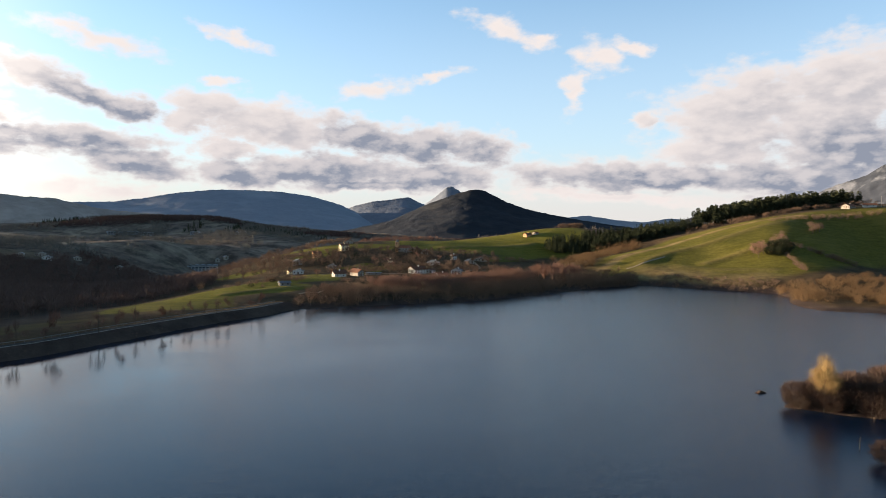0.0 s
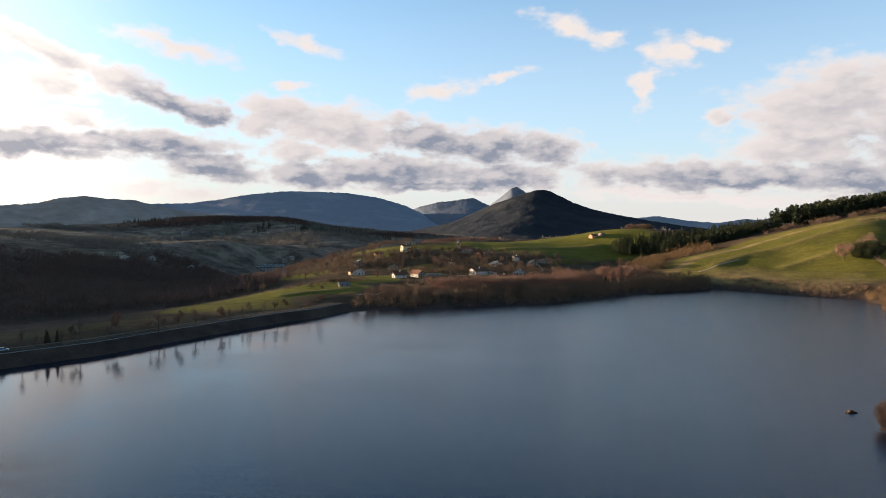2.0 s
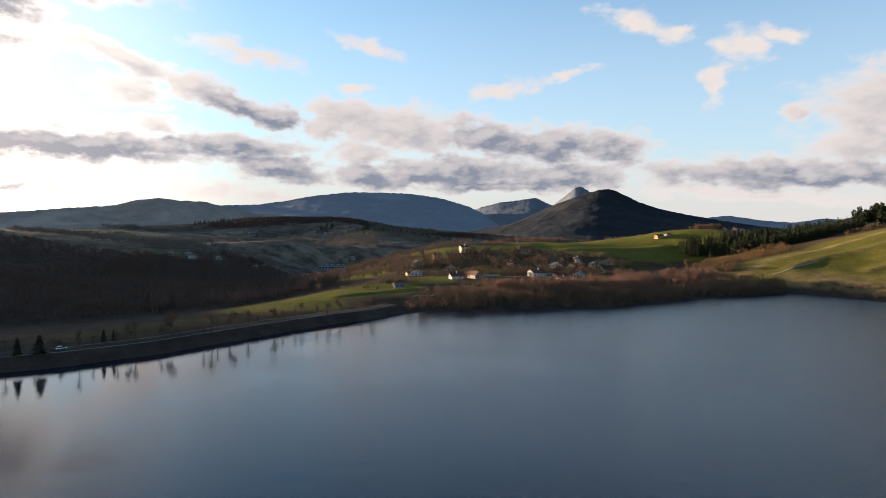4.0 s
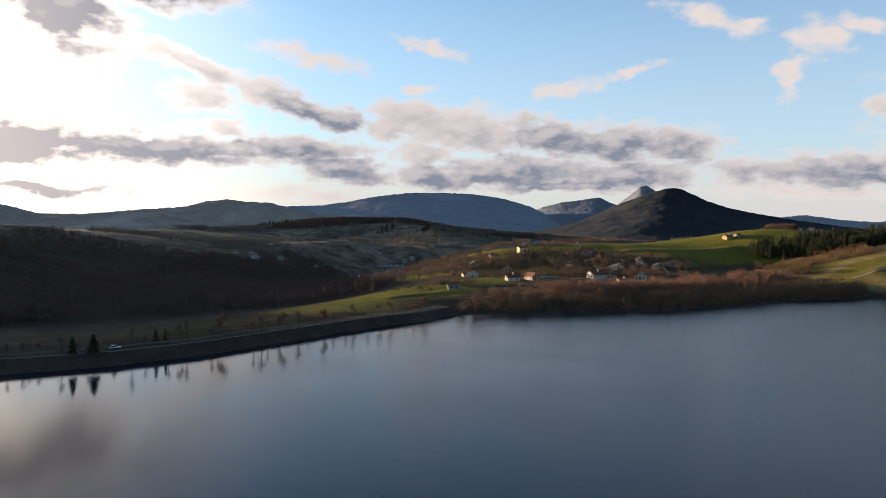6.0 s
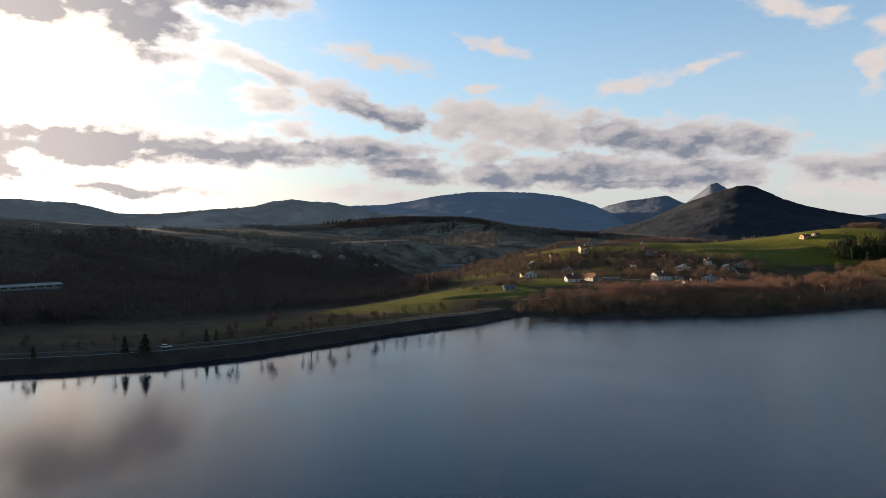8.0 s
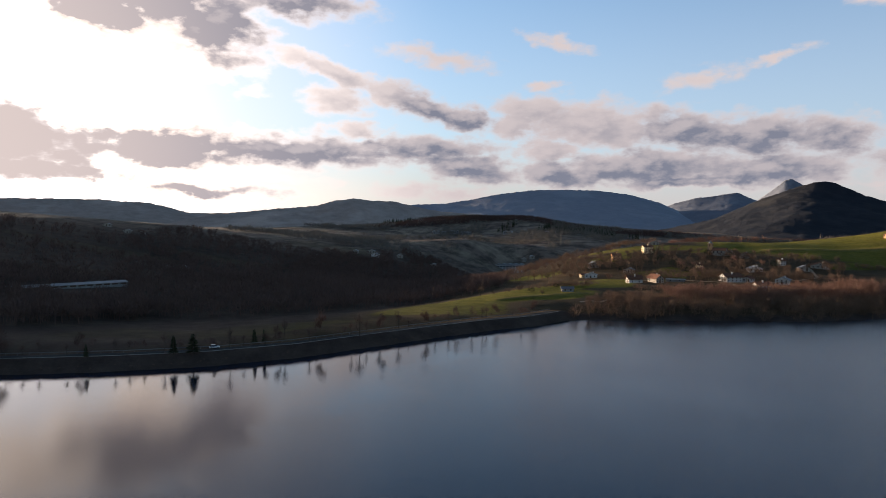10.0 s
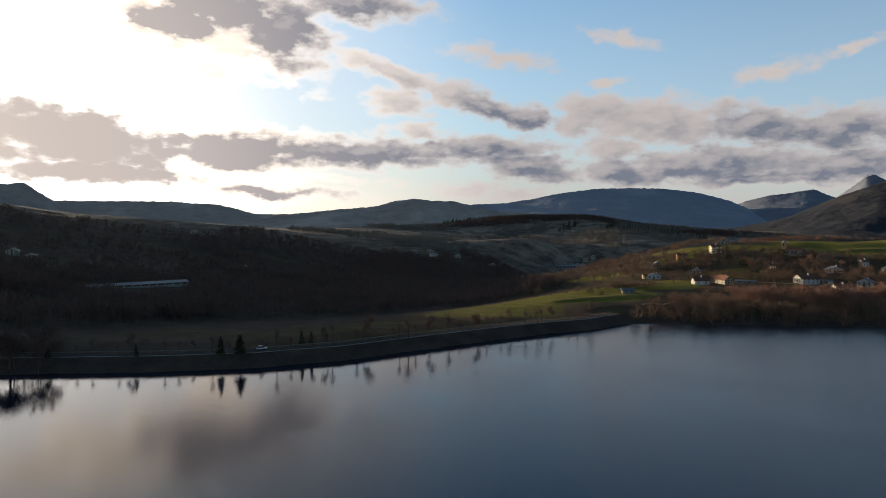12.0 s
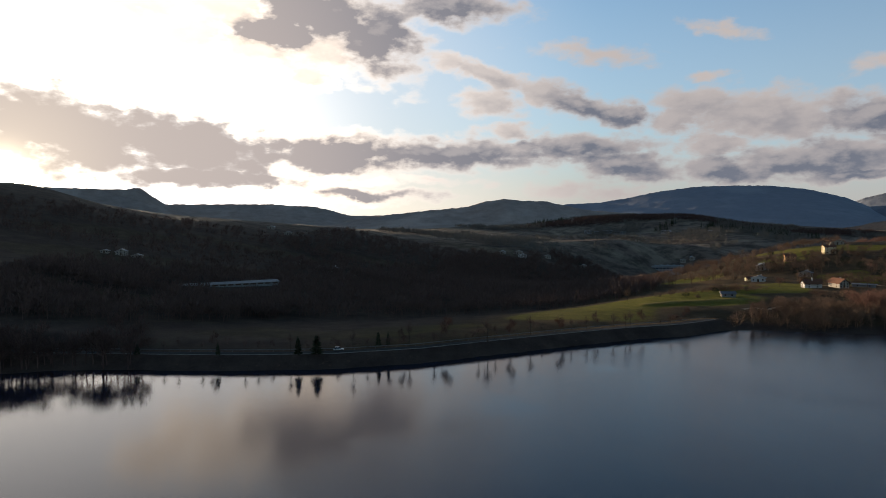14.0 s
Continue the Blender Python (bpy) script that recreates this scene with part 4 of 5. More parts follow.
forest("hedge", BUSHES, TWIG, np.concatenate([scatter(40, -140, 520, 50, 5, 58, 43, "meadow"), scatter(50, -100, 545, 45, 6, 20, 44, "meadow"), scatter(60, -60, 668, 60, 6, 8, 45, "meadow"), scatter(60, 90, 800, 60, 8, 12, 46, "meadow"), scatter(50, 30, 690, 40, 10, 10, 47, "meadow")]), 2, 6, "hedges between the village meadows", seed=41)

# ---- buildings ----
def part(name, bm, mat, parent, label=""):
    me = bpy.data.meshes.new(name)
    bmesh.ops.recalc_face_normals(bm, faces=bm.faces)
    bm.to_mesh(me)
    bm.free()
    me.materials.append(mat)
    ob = new(name, me)
    ob.parent = parent
    return tagged(ob, label)


def box(x0, y0, z0, x1, y1, z1, bm=None, bevel=0.0):
    bm = bm or bmesh.new()
    got = bmesh.ops.create_cube(bm, size=1.0)
    for v in got["verts"]:
        v.co = Vector(((x0 + x1) / 2 + v.co.x * (x1 - x0), (y0 + y1) / 2 + v.co.y * (y1 - y0), (z0 + z1) / 2 + v.co.z * (z1 - z0)))
    if bevel:
        edges = {e for v in got["verts"] for e in v.link_edges}
        bmesh.ops.bevel(bm, geom=list(edges), offset=bevel, segments=1, affect="EDGES")
    return bm


def slab(corners, thick):
    """A plate with the given upper corners."""
    bm = bmesh.new()
    top = [bm.verts.new(c) for c in corners]
    low = [bm.verts.new((c[0], c[1], c[2] - thick)) for c in corners]
    bm.faces.new(top)
    bm.faces.new(low[::-1])
    for i in range(len(corners)):
        j = (i + 1) % len(corners)
        bm.faces.new((top[i], low[i], low[j], top[j]))
    return bm


WHITEWASH = material("whitewash", plain((0.36, 0.33, 0.29), (0.54, 0.50, 0.45), 0.35))
CREAM = material("cream_render", plain((0.50, 0.40, 0.24), (0.66, 0.54, 0.34), 0.35))
STONE = material("stone_wall", plain((0.20, 0.17, 0.14), (0.36, 0.31, 0.25), 0.9, 0.5))
BRICKY = material("ochre_brick", plain((0.38, 0.20, 0.10), (0.52, 0.30, 0.15), 0.6))
TILE = material("clay_roof_tiles", plain((0.10, 0.050, 0.035), (0.19, 0.092, 0.058), 0.8, 0.6, 0.06))
SLATE = material("grey_roof", plain((0.07, 0.07, 0.075), (0.14, 0.14, 0.15), 0.7, 0.4, 0.04), rough=0.6)
SHEET = material("pale_roof_sheet", plain((0.17, 0.165, 0.16), (0.28, 0.27, 0.265), 0.3), rough=0.6)
TIMBER = material("dark_timber", plain((0.05, 0.03, 0.02), (0.11, 0.065, 0.04), 2.0))
GLASS = material("window_glass", plain((0.018, 0.022, 0.026), (0.025, 0.03, 0.036), 0.8, 0.02, 0.005), rough=0.08)
ASPHALT = material("asphalt", plain((0.034, 0.033, 0.033), (0.055, 0.053, 0.052), 0.25), rough=0.9)
GALVANISED = material("galvanised_steel", plain((0.12, 0.115, 0.11), (0.2, 0.19, 0.18), 0.9), rough=0.75)
CONCRETE = material("concrete", plain((0.16, 0.15, 0.14), (0.26, 0.25, 0.23), 0.4))
RUBBER = material("rubber", plain((0.015, 0.015, 0.016), (0.03, 0.03, 0.03), 5.0))
SILVER_PAINT = material("silver_paint", plain((0.55, 0.56, 0.58), (0.62, 0.63, 0.65), 2.0, 0.02), rough=0.3, metal=0.3)
DIRT = material("dirt_track", plain((0.20, 0.15, 0.10), (0.34, 0.27, 0.19), 0.5))


def window(parent, x, y, z, w, h, face, shutters=True):
    """A window with frame, sill and pane on a wall; face is the direction of the wall: 0 -y, 1 +x, 2 +y, 3 -x."""
    ob = new("window")
    ob.parent = parent
    ob.matrix_basis = pose(x, y, z, 0, 0, face * 90)
    bm = box(-w / 2 - .08, -.05, -h / 2 - .08, -w / 2, .04, h / 2 + .08)
    box(w / 2, -.05, -h / 2 - .08, w / 2 + .08, .04, h / 2 + .08, bm)
    box(-w / 2, -.05, h / 2, w / 2, .04, h / 2 + .08, bm)
    box(-w / 2, -.05, -h / 2 - .08, w / 2, .04, -h / 2, bm)
    box(-.03, -.04, -h / 2, .03, .03, h / 2, bm)
    part("frame", bm, TIMBER, ob)
    part("pane", box(-w / 2, -.012, -h / 2, w / 2, .02, h / 2), GLASS, ob)
    part("sill", box(-w / 2 - .15, -.14, -h / 2 - .16, w / 2 + .15, .02, -h / 2 - .085), CONCRETE, ob)


def house(name, x, y, turn, w, d, h, rise, wall, roof, label, storeys=2, chimney=True, cols=3, base=None, balcony=False, eave=0.7, sink=0.4, category="house", door=True):
    """A gabled house, ridge along its depth: the gable front looks to -y before it is turned."""
    w, d, h, rise = w * 0.86, d * 0.86, h * 0.9, rise * 0.9
    ob = new(name)
    ob.matrix_basis = pose(x, y, (ground_z(x, y) if base is None else base), 0, 0, turn)
    hw, hd = w / 2, d / 2
    bm = bmesh.new()
    ring = [(-hw, -hd), (hw, -hd), (hw, hd), (-hw, hd)]
    low = [bm.verts.new((a, b, -sink - 1.5)) for a, b in ring]
    up = [bm.verts.new((a, b, h)) for a, b in ring]
    g0, g1 = bm.verts.new((0, -hd, h + rise)), bm.verts.new((0, hd, h + rise))
    bm.faces.new((low[0], low[1], up[1], g0, up[0]))
    bm.faces.new((low[2], low[3], up[3], g1, up[2]))
    bm.faces.new((low[1], low[2], up[2], up[1]))
    bm.faces.new((low[3], low[0], up[0], up[3]))
    bm.faces.new((up[1], up[2], g1, g0))
    bm.faces.new((up[3], up[0], g0, g1))
    part("wall", bm, wall, ob)
    k = rise / hw
    ex, ez = hw + eave, h - eave * k
    for s in (-1, 1):
        part("roof", slab([(s * ex, -hd - eave, ez + .22), (s * ex, hd + eave, ez + .22), (s * 0.004, hd + eave, h + rise + .22), (s * 0.004, -hd - eave, h + rise + .22)], 0.2), roof, ob)
    part("ridge", box(-.16, -hd - eave, h + rise + .17, .16, hd + eave, h + rise + .34, None, .05), roof, ob)
    if chimney:
        bm = box(w * .18 - .4, -.4, h + rise * .3, w * .18 + .4, .4, h + rise + .9)
        box(w * .18 - .5, -.5, h + rise + .9, w * .18 + .5, .5, h + rise + 1.02, bm)
        part("chimney", bm, wall, ob)
    sh = h / storeys
    for s in range(storeys):
        z = sh * (s + .55)
        for c in range(cols):
            xx = (c + .5) * w / cols - hw
            if door and s == 0 and c == cols // 2:
                part("door", box(xx - .65, -hd - .05, 0.02, xx + .65, -hd + .02, 2.15), TIMBER, ob)
            else:
                window(ob, xx, -hd - .01, z, min(.9, w / cols * .36), min(1.1, sh * .4), 0)
        for c in range(max(2, cols - 1)):
            yy = (c + .5) * d / max(2, cols - 1) - hd
            window(ob, hw + .01, yy, z, 0.8, min(1.0, sh * .4), 1)
            window(ob, -hw - .01, yy, z, 0.8, min(1.0, sh * .4), 3)
    if rise > 2:
        window(ob, 0, -hd - .01, h + rise * .35, 0.9, 0.9, 0)
    if balcony:
        bm = box(-hw * .8, -hd - 1.2, sh - .12, hw * .8, -hd - .01, sh)
        part("balcony", bm, TIMBER, ob)
        bm = box(-hw * .8, -hd - 1.2, sh + .9, hw * .8, -hd - 1.12, sh + 1.0)
        n = max(4, int(w * .8 / .5))
        for i in range(n + 1):
            q = -hw * .8 + i * hw * 1.6 / n
            box(q - .03, -hd - 1.19, sh, q + .03, -hd - 1.13, sh + .9, bm)
        part("railing", bm, TIMBER, ob)
    return tagged(ob, label, category)


# the village on the slope above the far shore
house("farmhouse", -25, 640, -58, 15, 15, 4.6, 3.0, WHITEWASH, TILE, "large white farmhouse with a low clay tile roof and balcony", cols=5, balcony=True, eave=1.1)
house("annexe", -12, 646, -20, 8, 9, 3.0, 1.4, WHITEWASH, TILE, "low white annexe beside the large farmhouse", storeys=1, cols=2, chimney=False)
house("house", -1, 597, -62, 10, 11, 4.0, 2.4, WHITEWASH, TILE, "white house with a clay tile roof among reddish trees", balcony=True, eave=1.0)
house("house", 13, 636, -10, 11, 9, 4.4, 2.2, WHITEWASH, SLATE, "white house with a dark roof in the shade", balcony=True, eave=1.0)
house("house", -10, 727, 20, 14, 10, 3.2, 2.6, WHITEWASH, SLATE, "white house under a broad grey roof", storeys=1, eave=1.0)
house("house", 12, 768, -55, 6, 7, 5.2, 1.8, WHITEWASH, TILE, "small tall white house with a clay roof", cols=2)
house("house", 44, 772, 5, 18, 11, 3.2, 2.6, STONE, TILE, "long stone house with a brown tile roof", cols=4, storeys=1)
house("house", -149, 783, -62, 8, 11, 5.4, 2.2, BRICKY, TILE, "ochre house with a clay tile roof on the wooded slope", cols=2)
house("house", -123, 823, -60, 11, 12, 7.4, 2.0, CREAM, TILE, "tall cream stone house catching the evening sun", storeys=3)
house("house", -128, 895, 15, 14, 10, 3.6, 2.2, STONE, TILE, "farmhouse with a brown roof on the crest", cols=3)
house("house", -162, 736, 25, 12, 9, 3.8, 3.0, STONE, SLATE, "grey house with a blue-grey roof", cols=3)
house("house", -142, 650, 10, 12, 9, 3.4, 1.8, WHITEWASH, SLATE, "white low house with a grey roof beside the meadow", cols=3, storeys=1)
house("house", -151, 656, -55, 7, 6, 2.8, 1.6, CREAM, TILE, "small cream outbuilding beside a white house", storeys=1, cols=2, chimney=False)
house("farmhouse", -95, 605, -58, 9, 13, 3.8, 3.0, WHITEWASH, TILE, "white-gabled farmhouse with a brown tile roof", cols=3, eave=1.0)
house("farmhouse", -80, 617, 42, 8, 15, 4.2, 2.8, STONE, TILE, "stone farmhouse with a brown tile roof", cols=3, eave=1.0)
house("barn", -119, 497, -62, 6, 9, 2.3, 1.1, CONCRETE, SLATE, "low grey barn with a pale front in the meadow", storeys=1, cols=2, chimney=False, category="barn")
house("house", -116, 690, 0, 11, 8, 3.6, 2.0, STONE, SLATE, "grey stone house among bare trees", cols=3)
house("house", -60, 748, -60, 6, 6, 3.4, 1.6, CREAM, TILE, "small cream house among bare trees", cols=2)
house("shed", -66, 628, 84, 4, 17, 2.0, 0.5, CONCRETE, SHEET, "long low grey shed", storeys=1, cols=2, chimney=False, category="shed")
house("house", -38, 824, 10, 13, 9, 3.8, 2.4, STONE, TILE, "stone house with a brown roof beside the church", cols=3)
house("house", -22, 812, -15, 10, 9, 3.8, 2.4, STONE, TILE, "stone house with a brown roof behind the church", cols=3)
house("house", 30, 745, 12, 10, 8, 3.4, 2.0, STONE, SLATE, "dark house at the edge of the big meadow", cols=2)
house("farmhouse", 121, 949, -55, 9, 12, 3.0, 2.2, BRICKY, TILE, "ochre farmhouse on the hilltop in the sun", cols=3)
house("barn", 133, 955, -50, 8, 8, 2.4, 1.4, STONE, TILE, "small barn beside the hilltop farmhouse", storeys=1, cols=2, chimney=False, category="barn")
house("farmhouse", 492, 806, -60, 12, 16, 3.0, 3.0, STONE, TILE, "broad farmhouse with a terracotta roof on the ridge", cols=4, eave=1.1)
house("barn", 514, 800, 70, 9, 16, 2.6, 2.0, WHITEWASH, TILE, "white-walled barn with a terracotta roof", storeys=1, chimney=False, category="barn")


def church(x, y, turn):
    ob = new("church")
    ob.matrix_basis = pose(x, y, ground_z(x, y), 0, 0, turn)
    bm = box(-2.2, -2.2, -2, 2.2, 2.2, 11.5)
    box(-2.45, -2.45, 7.9, 2.45, 2.45, 8.2, bm)
    box(-2.5, -2.5, 11.5, 2.5, 2.5, 11.85, bm)
    part("tower", bm, BRICKY, ob)
    bm = bmesh.new()
    bmesh.ops.create_cone(bm, segments=8, radius1=2.3, radius2=0.15, depth=3.4, cap_ends=True, matrix=Matrix.Translation((0, 0, 13.53)))
    part("spire", bm, SLATE, ob)
    for k in range(4):
        a = k * 90
        bm = box(-.5, -2.26, 8.7, .5, -2.18, 10.8)
        p = part("belfry_opening", bm, TIMBER, ob)
        p.matrix_basis = pose(0, 0, 0, 0, 0, a)
    bm = box(2.4, -4.4, -2, 17, 4.4, 4.6)
    part("nave", bm, STONE, ob)
    for s in (-1, 1):
        part("roof", slab([(2.45, s * 5, 4.5), (17.6, s * 5, 4.5), (17.6, s * .004, 7.4), (2.45, s * .004, 7.4)], .25), TILE, ob)
    bm = bmesh.new()
    for xx in (2.6, 16.9):
        v = [bm.verts.new(c) for c in ((xx, -4.4, 4.55), (xx, 4.4, 4.55), (xx, 0, 7.1))]
        bm.faces.new(v)
        v2 = [bm.verts.new(c) for c in ((xx + .1, -4.4, 4.55), (xx + .1, 4.4, 4.55), (xx + .1, 0, 7.1))]
        bm.faces.new(v2[::-1])
    part("gable", bm, STONE, ob)
    for xx in (5, 9, 13):
        window(ob, xx, -4.41, 2.7, .9, 1.9, 0)
    return tagged(ob, "stone village church with a square tower and spire", "church")


church(-57, 826, -14)

# farms on the shaded western slope
house("farmhouse", -624, 356, 55, 11, 10, 4.0, 2.4, STONE, SHEET, "farmhouse with a pale roof on the shaded slope", cols=3)
house("barn", -614, 366, 50, 11, 8, 2.6, 1.4, STONE, SHEET, "pale-roofed barn beside the farmhouse", storeys=1, chimney=False, category="barn")
house("barn", -632, 344, 50, 8, 6, 2.4, 1.2, STONE, SHEET, "small pale-roofed barn of the farm", storeys=1, chimney=False, category="barn")
house("farmhouse", -564, 563, 40, 14, 11, 5.0, 2.6, WHITEWASH, SHEET, "farmhouse with a pale roof among dark woods", cols=3)
house("barn", -577, 553, 40, 12, 9, 4.0, 1.6, STONE, SHEET, "barn with a pale roof among dark woods", storeys=1, chimney=False, category="barn")
house("barn", -513, 546, 40, 9, 7, 3.0, 1.2, STONE, SHEET, "small barn with a pale roof", storeys=1, chimney=False, category="barn")
house("house", -623, 561, 30, 16, 9, 4.0, 1.6, STONE, SHEET, "long grey house on the wooded slope", storeys=1, cols=3)
house("house", -811, 685, 40, 12, 9, 4.0, 2.0, STONE, SHEET, "grey house below the ridge", cols=3)
house("house", -800, 700, 40, 10, 8, 3.6, 1.6, STONE, TILE, "grey house beside another below the ridge", cols=3)
house("house", -872, 698, 40, 13, 9, 3.6, 1.8, STONE, SHEET, "grey house on the skyline of the ridge", cols=3)
house("house", -569, 952, 20, 14, 9, 4.0, 2.0, WHITEWASH, SHEET, "white house above the valley", cols=3)
house("house", -621, 860, 30, 14, 9, 4.4, 1.8, STONE, SHEET, "grey house above the valley", cols=3)


def long_shed(x0, y0, x1, y1, width, h):
    """A long livestock shed of many bays."""
    ob = new("livestock_shed")
    n = math.hypot(x1 - x0, y1 - y0)
    z = (ground_z(x0, y0) + ground_z(x1, y1)) / 2 - 0.6
    ob.matrix_basis = pose((x0 + x1) / 2, (y0 + y1) / 2, z, 0, 0, math.degrees(math.atan2(y1 - y0, x1 - x0)))
    hn, hw = n / 2, width / 2
    part("wall", box(-hn, -hw, -4, hn, hw, h), CONCRETE, ob)
    for s in (-1, 1):
        part("roof", slab([(-hn - .5, s * (hw + .6), h), (hn + .5, s * (hw + .6), h), (hn + .5, s * .004, h + 1.5), (-hn - .5, s * .004, h + 1.5)], .15), SHEET, ob)
    for k in range(int(n / 6)):
        q = -hn + 3 + k * 6
        for s in (-1, 1):
            part("opening", box(q - 2.2, s * hw - .03, h - 1.5, q + 2.2, s * hw + .03, h - .4), TIMBER, ob)
    return tagged(ob, "long low livestock shed with a pale sheet roof", "shed")


long_shed(-479, 327, -453, 407, 10, 1.5)


def factory(x, y, turn, n, label, h=9.0):
    """An industrial hall of several gabled bays side by side."""
    ob = new("factory")
    ob.matrix_basis = pose(x, y, ground_z(x, y), 0, 0, turn)
    part("wall", box(-n, -14, -6, n, 14, h), SHEET, ob)
    bays = max(2, round(n / 5))
    for k in range(bays):
        x0, x1 = -n - .3 + k * (2 * n + .6) / bays, -n - .3 + (k + 1) * (2 * n + .6) / bays
        for a, b in ((x0, (x0 + x1) / 2 - .004), (x1, (x0 + x1) / 2 + .004)):
            part("roof", slab([(a, -14.5, h + .3), (a, 14.5, h + .3), (b, 14.5, h + 1.9), (b, -14.5, h + 1.9)], 0.25), SHEET, ob)
    for k in range(int(n / 3)):
        part("window_band", box(-n + 2 + k * 6, -14.06, h * .48, -n + 6.4 + k * 6, -13.98, h * .75), GLASS, ob)
        part("loading_door", box(-n + 2 + k * 6, -14.06, -.2, -n + 5.4 + k * 6, -13.98, h * .38), SLATE, ob)
    return tagged(ob, label, "factory")


factory(-435, 1200, 18, 26, "pale factory hall on the valley floor")
for fx, fy, ft in ((-690, 1420, 20), (-520, 1270, 30), (-330, 1330, 10), (20, 1750, 0), (-640, 1560, 20)):
    house("house", fx, fy, ft, 10, 8, 4.6, 2.2, STONE, TILE, "far stone house in the valley", cols=3)
for fx, fy, ft, wide in ((-588, 968, 25, 16), (-545, 988, 35, 11), (-603, 946, 20, 10), (-489, 1000, 15, 12), (-419, 1231, 20, 10), (-406, 1238, 40, 9), (-315, 1545, 10, 12)):
    house("house", fx, fy, ft, wide, 9, 4.2, 2.0, STONE, SHEET, "stone house with a pale roof above the valley", cols=3)
for fx, fy, ft, wide in ((-842, 1682, 32, 9), (-822, 1690, 26, 6), (-798, 1707, 22, 12), (-766, 1698, 28, 9), (-747, 1694, 18, 7), (-632, 1690, 15, 11), (-515, 1690, 12, 13)):
    factory(fx, fy, ft, wide, "pale industrial hall on the far side of the valley", 5.5)

# ---- the dam ----
def ribbon(name, line, lo, hi, lift, mat, label, category):
    p = densify(line, 4.0)
    d = np.gradient(p, axis=0)
    d /= np.linalg.norm(d, axis=1)[:, None]
    nrm = np.stack([-d[:, 1], d[:, 0]], 1)
    v = []
    for off, dz in ((lo, lift - .25), (lo, lift), (hi, lift), (hi, lift - .25)):
        q = p + nrm * off
        v.append(np.column_stack([q, np.full(len(q), ROAD_Z + dz)]))
    v = np.stack(v, 1).reshape(-1, 3)
    return tagged(mesh_object(name, v, grid_faces(len(p), 4), mat, False), label, category, kind="structure")


ribbon("road", DAM, -2.2, 2.8, 0.06, ASPHALT, "narrow grey asphalt road along the dam crest", "road")
ribbon("kerb", DAM, -2.45, -2.2, 0.16, CONCRETE, "pale concrete kerb along the road", "kerb")


def guard_rail():
    ob = new("guard_rail")
    p = densify(DAM, 4.0)
    d = np.gradient(p, axis=0)
    d /= np.linalg.norm(d, axis=1)[:, None]
    nrm = np.stack([-d[:, 1], d[:, 0]], 1)
    q = p + nrm * 3.7
    prof = ((-.04, .5), (.03, .58), (-.02, .66), (.03, .74), (-.04, .82), (-.07, .66))
    v = np.stack([np.column_stack([q + nrm * o, np.full(len(q), ROAD_Z + .18 + z)]) for o, z in prof], 1).reshape(-1, 3)
    mesh_object("rail", v, grid_faces(len(q), len(prof)), GALVANISED, False, ob)
    me = None
    for k in range(len(q)):
        if me is None:
            first = part("post", box(-.06, -.09, -.4, .06, .0, .84), GALVANISED, ob)
            me = first.data
            first.matrix_basis = pose(q[k, 0], q[k, 1], ROAD_Z + .2)
        else:
            o = new("post", me)
            o.parent = ob
            o.matrix_basis = pose(q[k, 0] - nrm[k, 0] * .09, q[k, 1] - nrm[k, 1] * .09, ROAD_Z + .2, 0, 0, math.degrees(math.atan2(d[k, 1], d[k, 0])))
    return tagged(ob, "galvanised steel guard rail on posts beside the dam road", "guard rail")


guard_rail()


def car(x, y, turn, z):
    ob = new("car")
    ob.matrix_basis = pose(x, y, z, 0, 0, turn)
    bm = box(-2.05, -.86, .32, 2.05, .86, .82, None, .12)
    part("body", bm, SILVER_PAINT, ob)
    bm = bmesh.new()
    low = [bm.verts.new(c) for c in ((-1.75, -.78, .81), (1.05, -.78, .81), (1.05, .78, .81), (-1.75, .78, .81))]
    up = [bm.verts.new(c) for c in ((-1.35, -.62, 1.42), (.35, -.62, 1.42), (.35, .62, 1.42), (-1.35, .62, 1.42))]
    bm.faces.new(up)
    for i in range(4):
        bm.faces.new((low[i], low[(i + 1) % 4], up[(i + 1) % 4], up[i]))
    bm.faces.new(low[::-1])
    part("windows", bm, GLASS, ob)
    part("roof", box(-1.4, -.64, 1.41, .4, .64, 1.47, None, .02), SILVER_PAINT, ob)
    for sx in (-1.28, 1.28):
        for sy in (-.8, .8):
            wheel = new("wheel")
            wheel.parent = ob
            wheel.matrix_basis = pose(sx, sy, .32, 90)
            bm = bmesh.new()
            bmesh.ops.create_cone(bm, segments=20, radius1=.32, radius2=.32, depth=.2, cap_ends=True)
            part("tyre", bm, RUBBER, wheel)
            bm = bmesh.new()
            bmesh.ops.create_cone(bm, segments=14, radius1=.2, radius2=.2, depth=.22, cap_ends=True)
            part("rim", bm, GALVANISED, wheel)
    for sy in (-.6, .6):
        part("headlight", box(2.0, sy - .17, .58, 2.07, sy + .17, .74), GLASS, ob)
        part("tail_light", box(-2.07, sy - .14, .6, -2.0, sy + .14, .76), TILE, ob)
    return tagged(ob, "small silver car on the road along the dam", "car")


car(-191.5, 248.5, 52, ROAD_Z + .06)


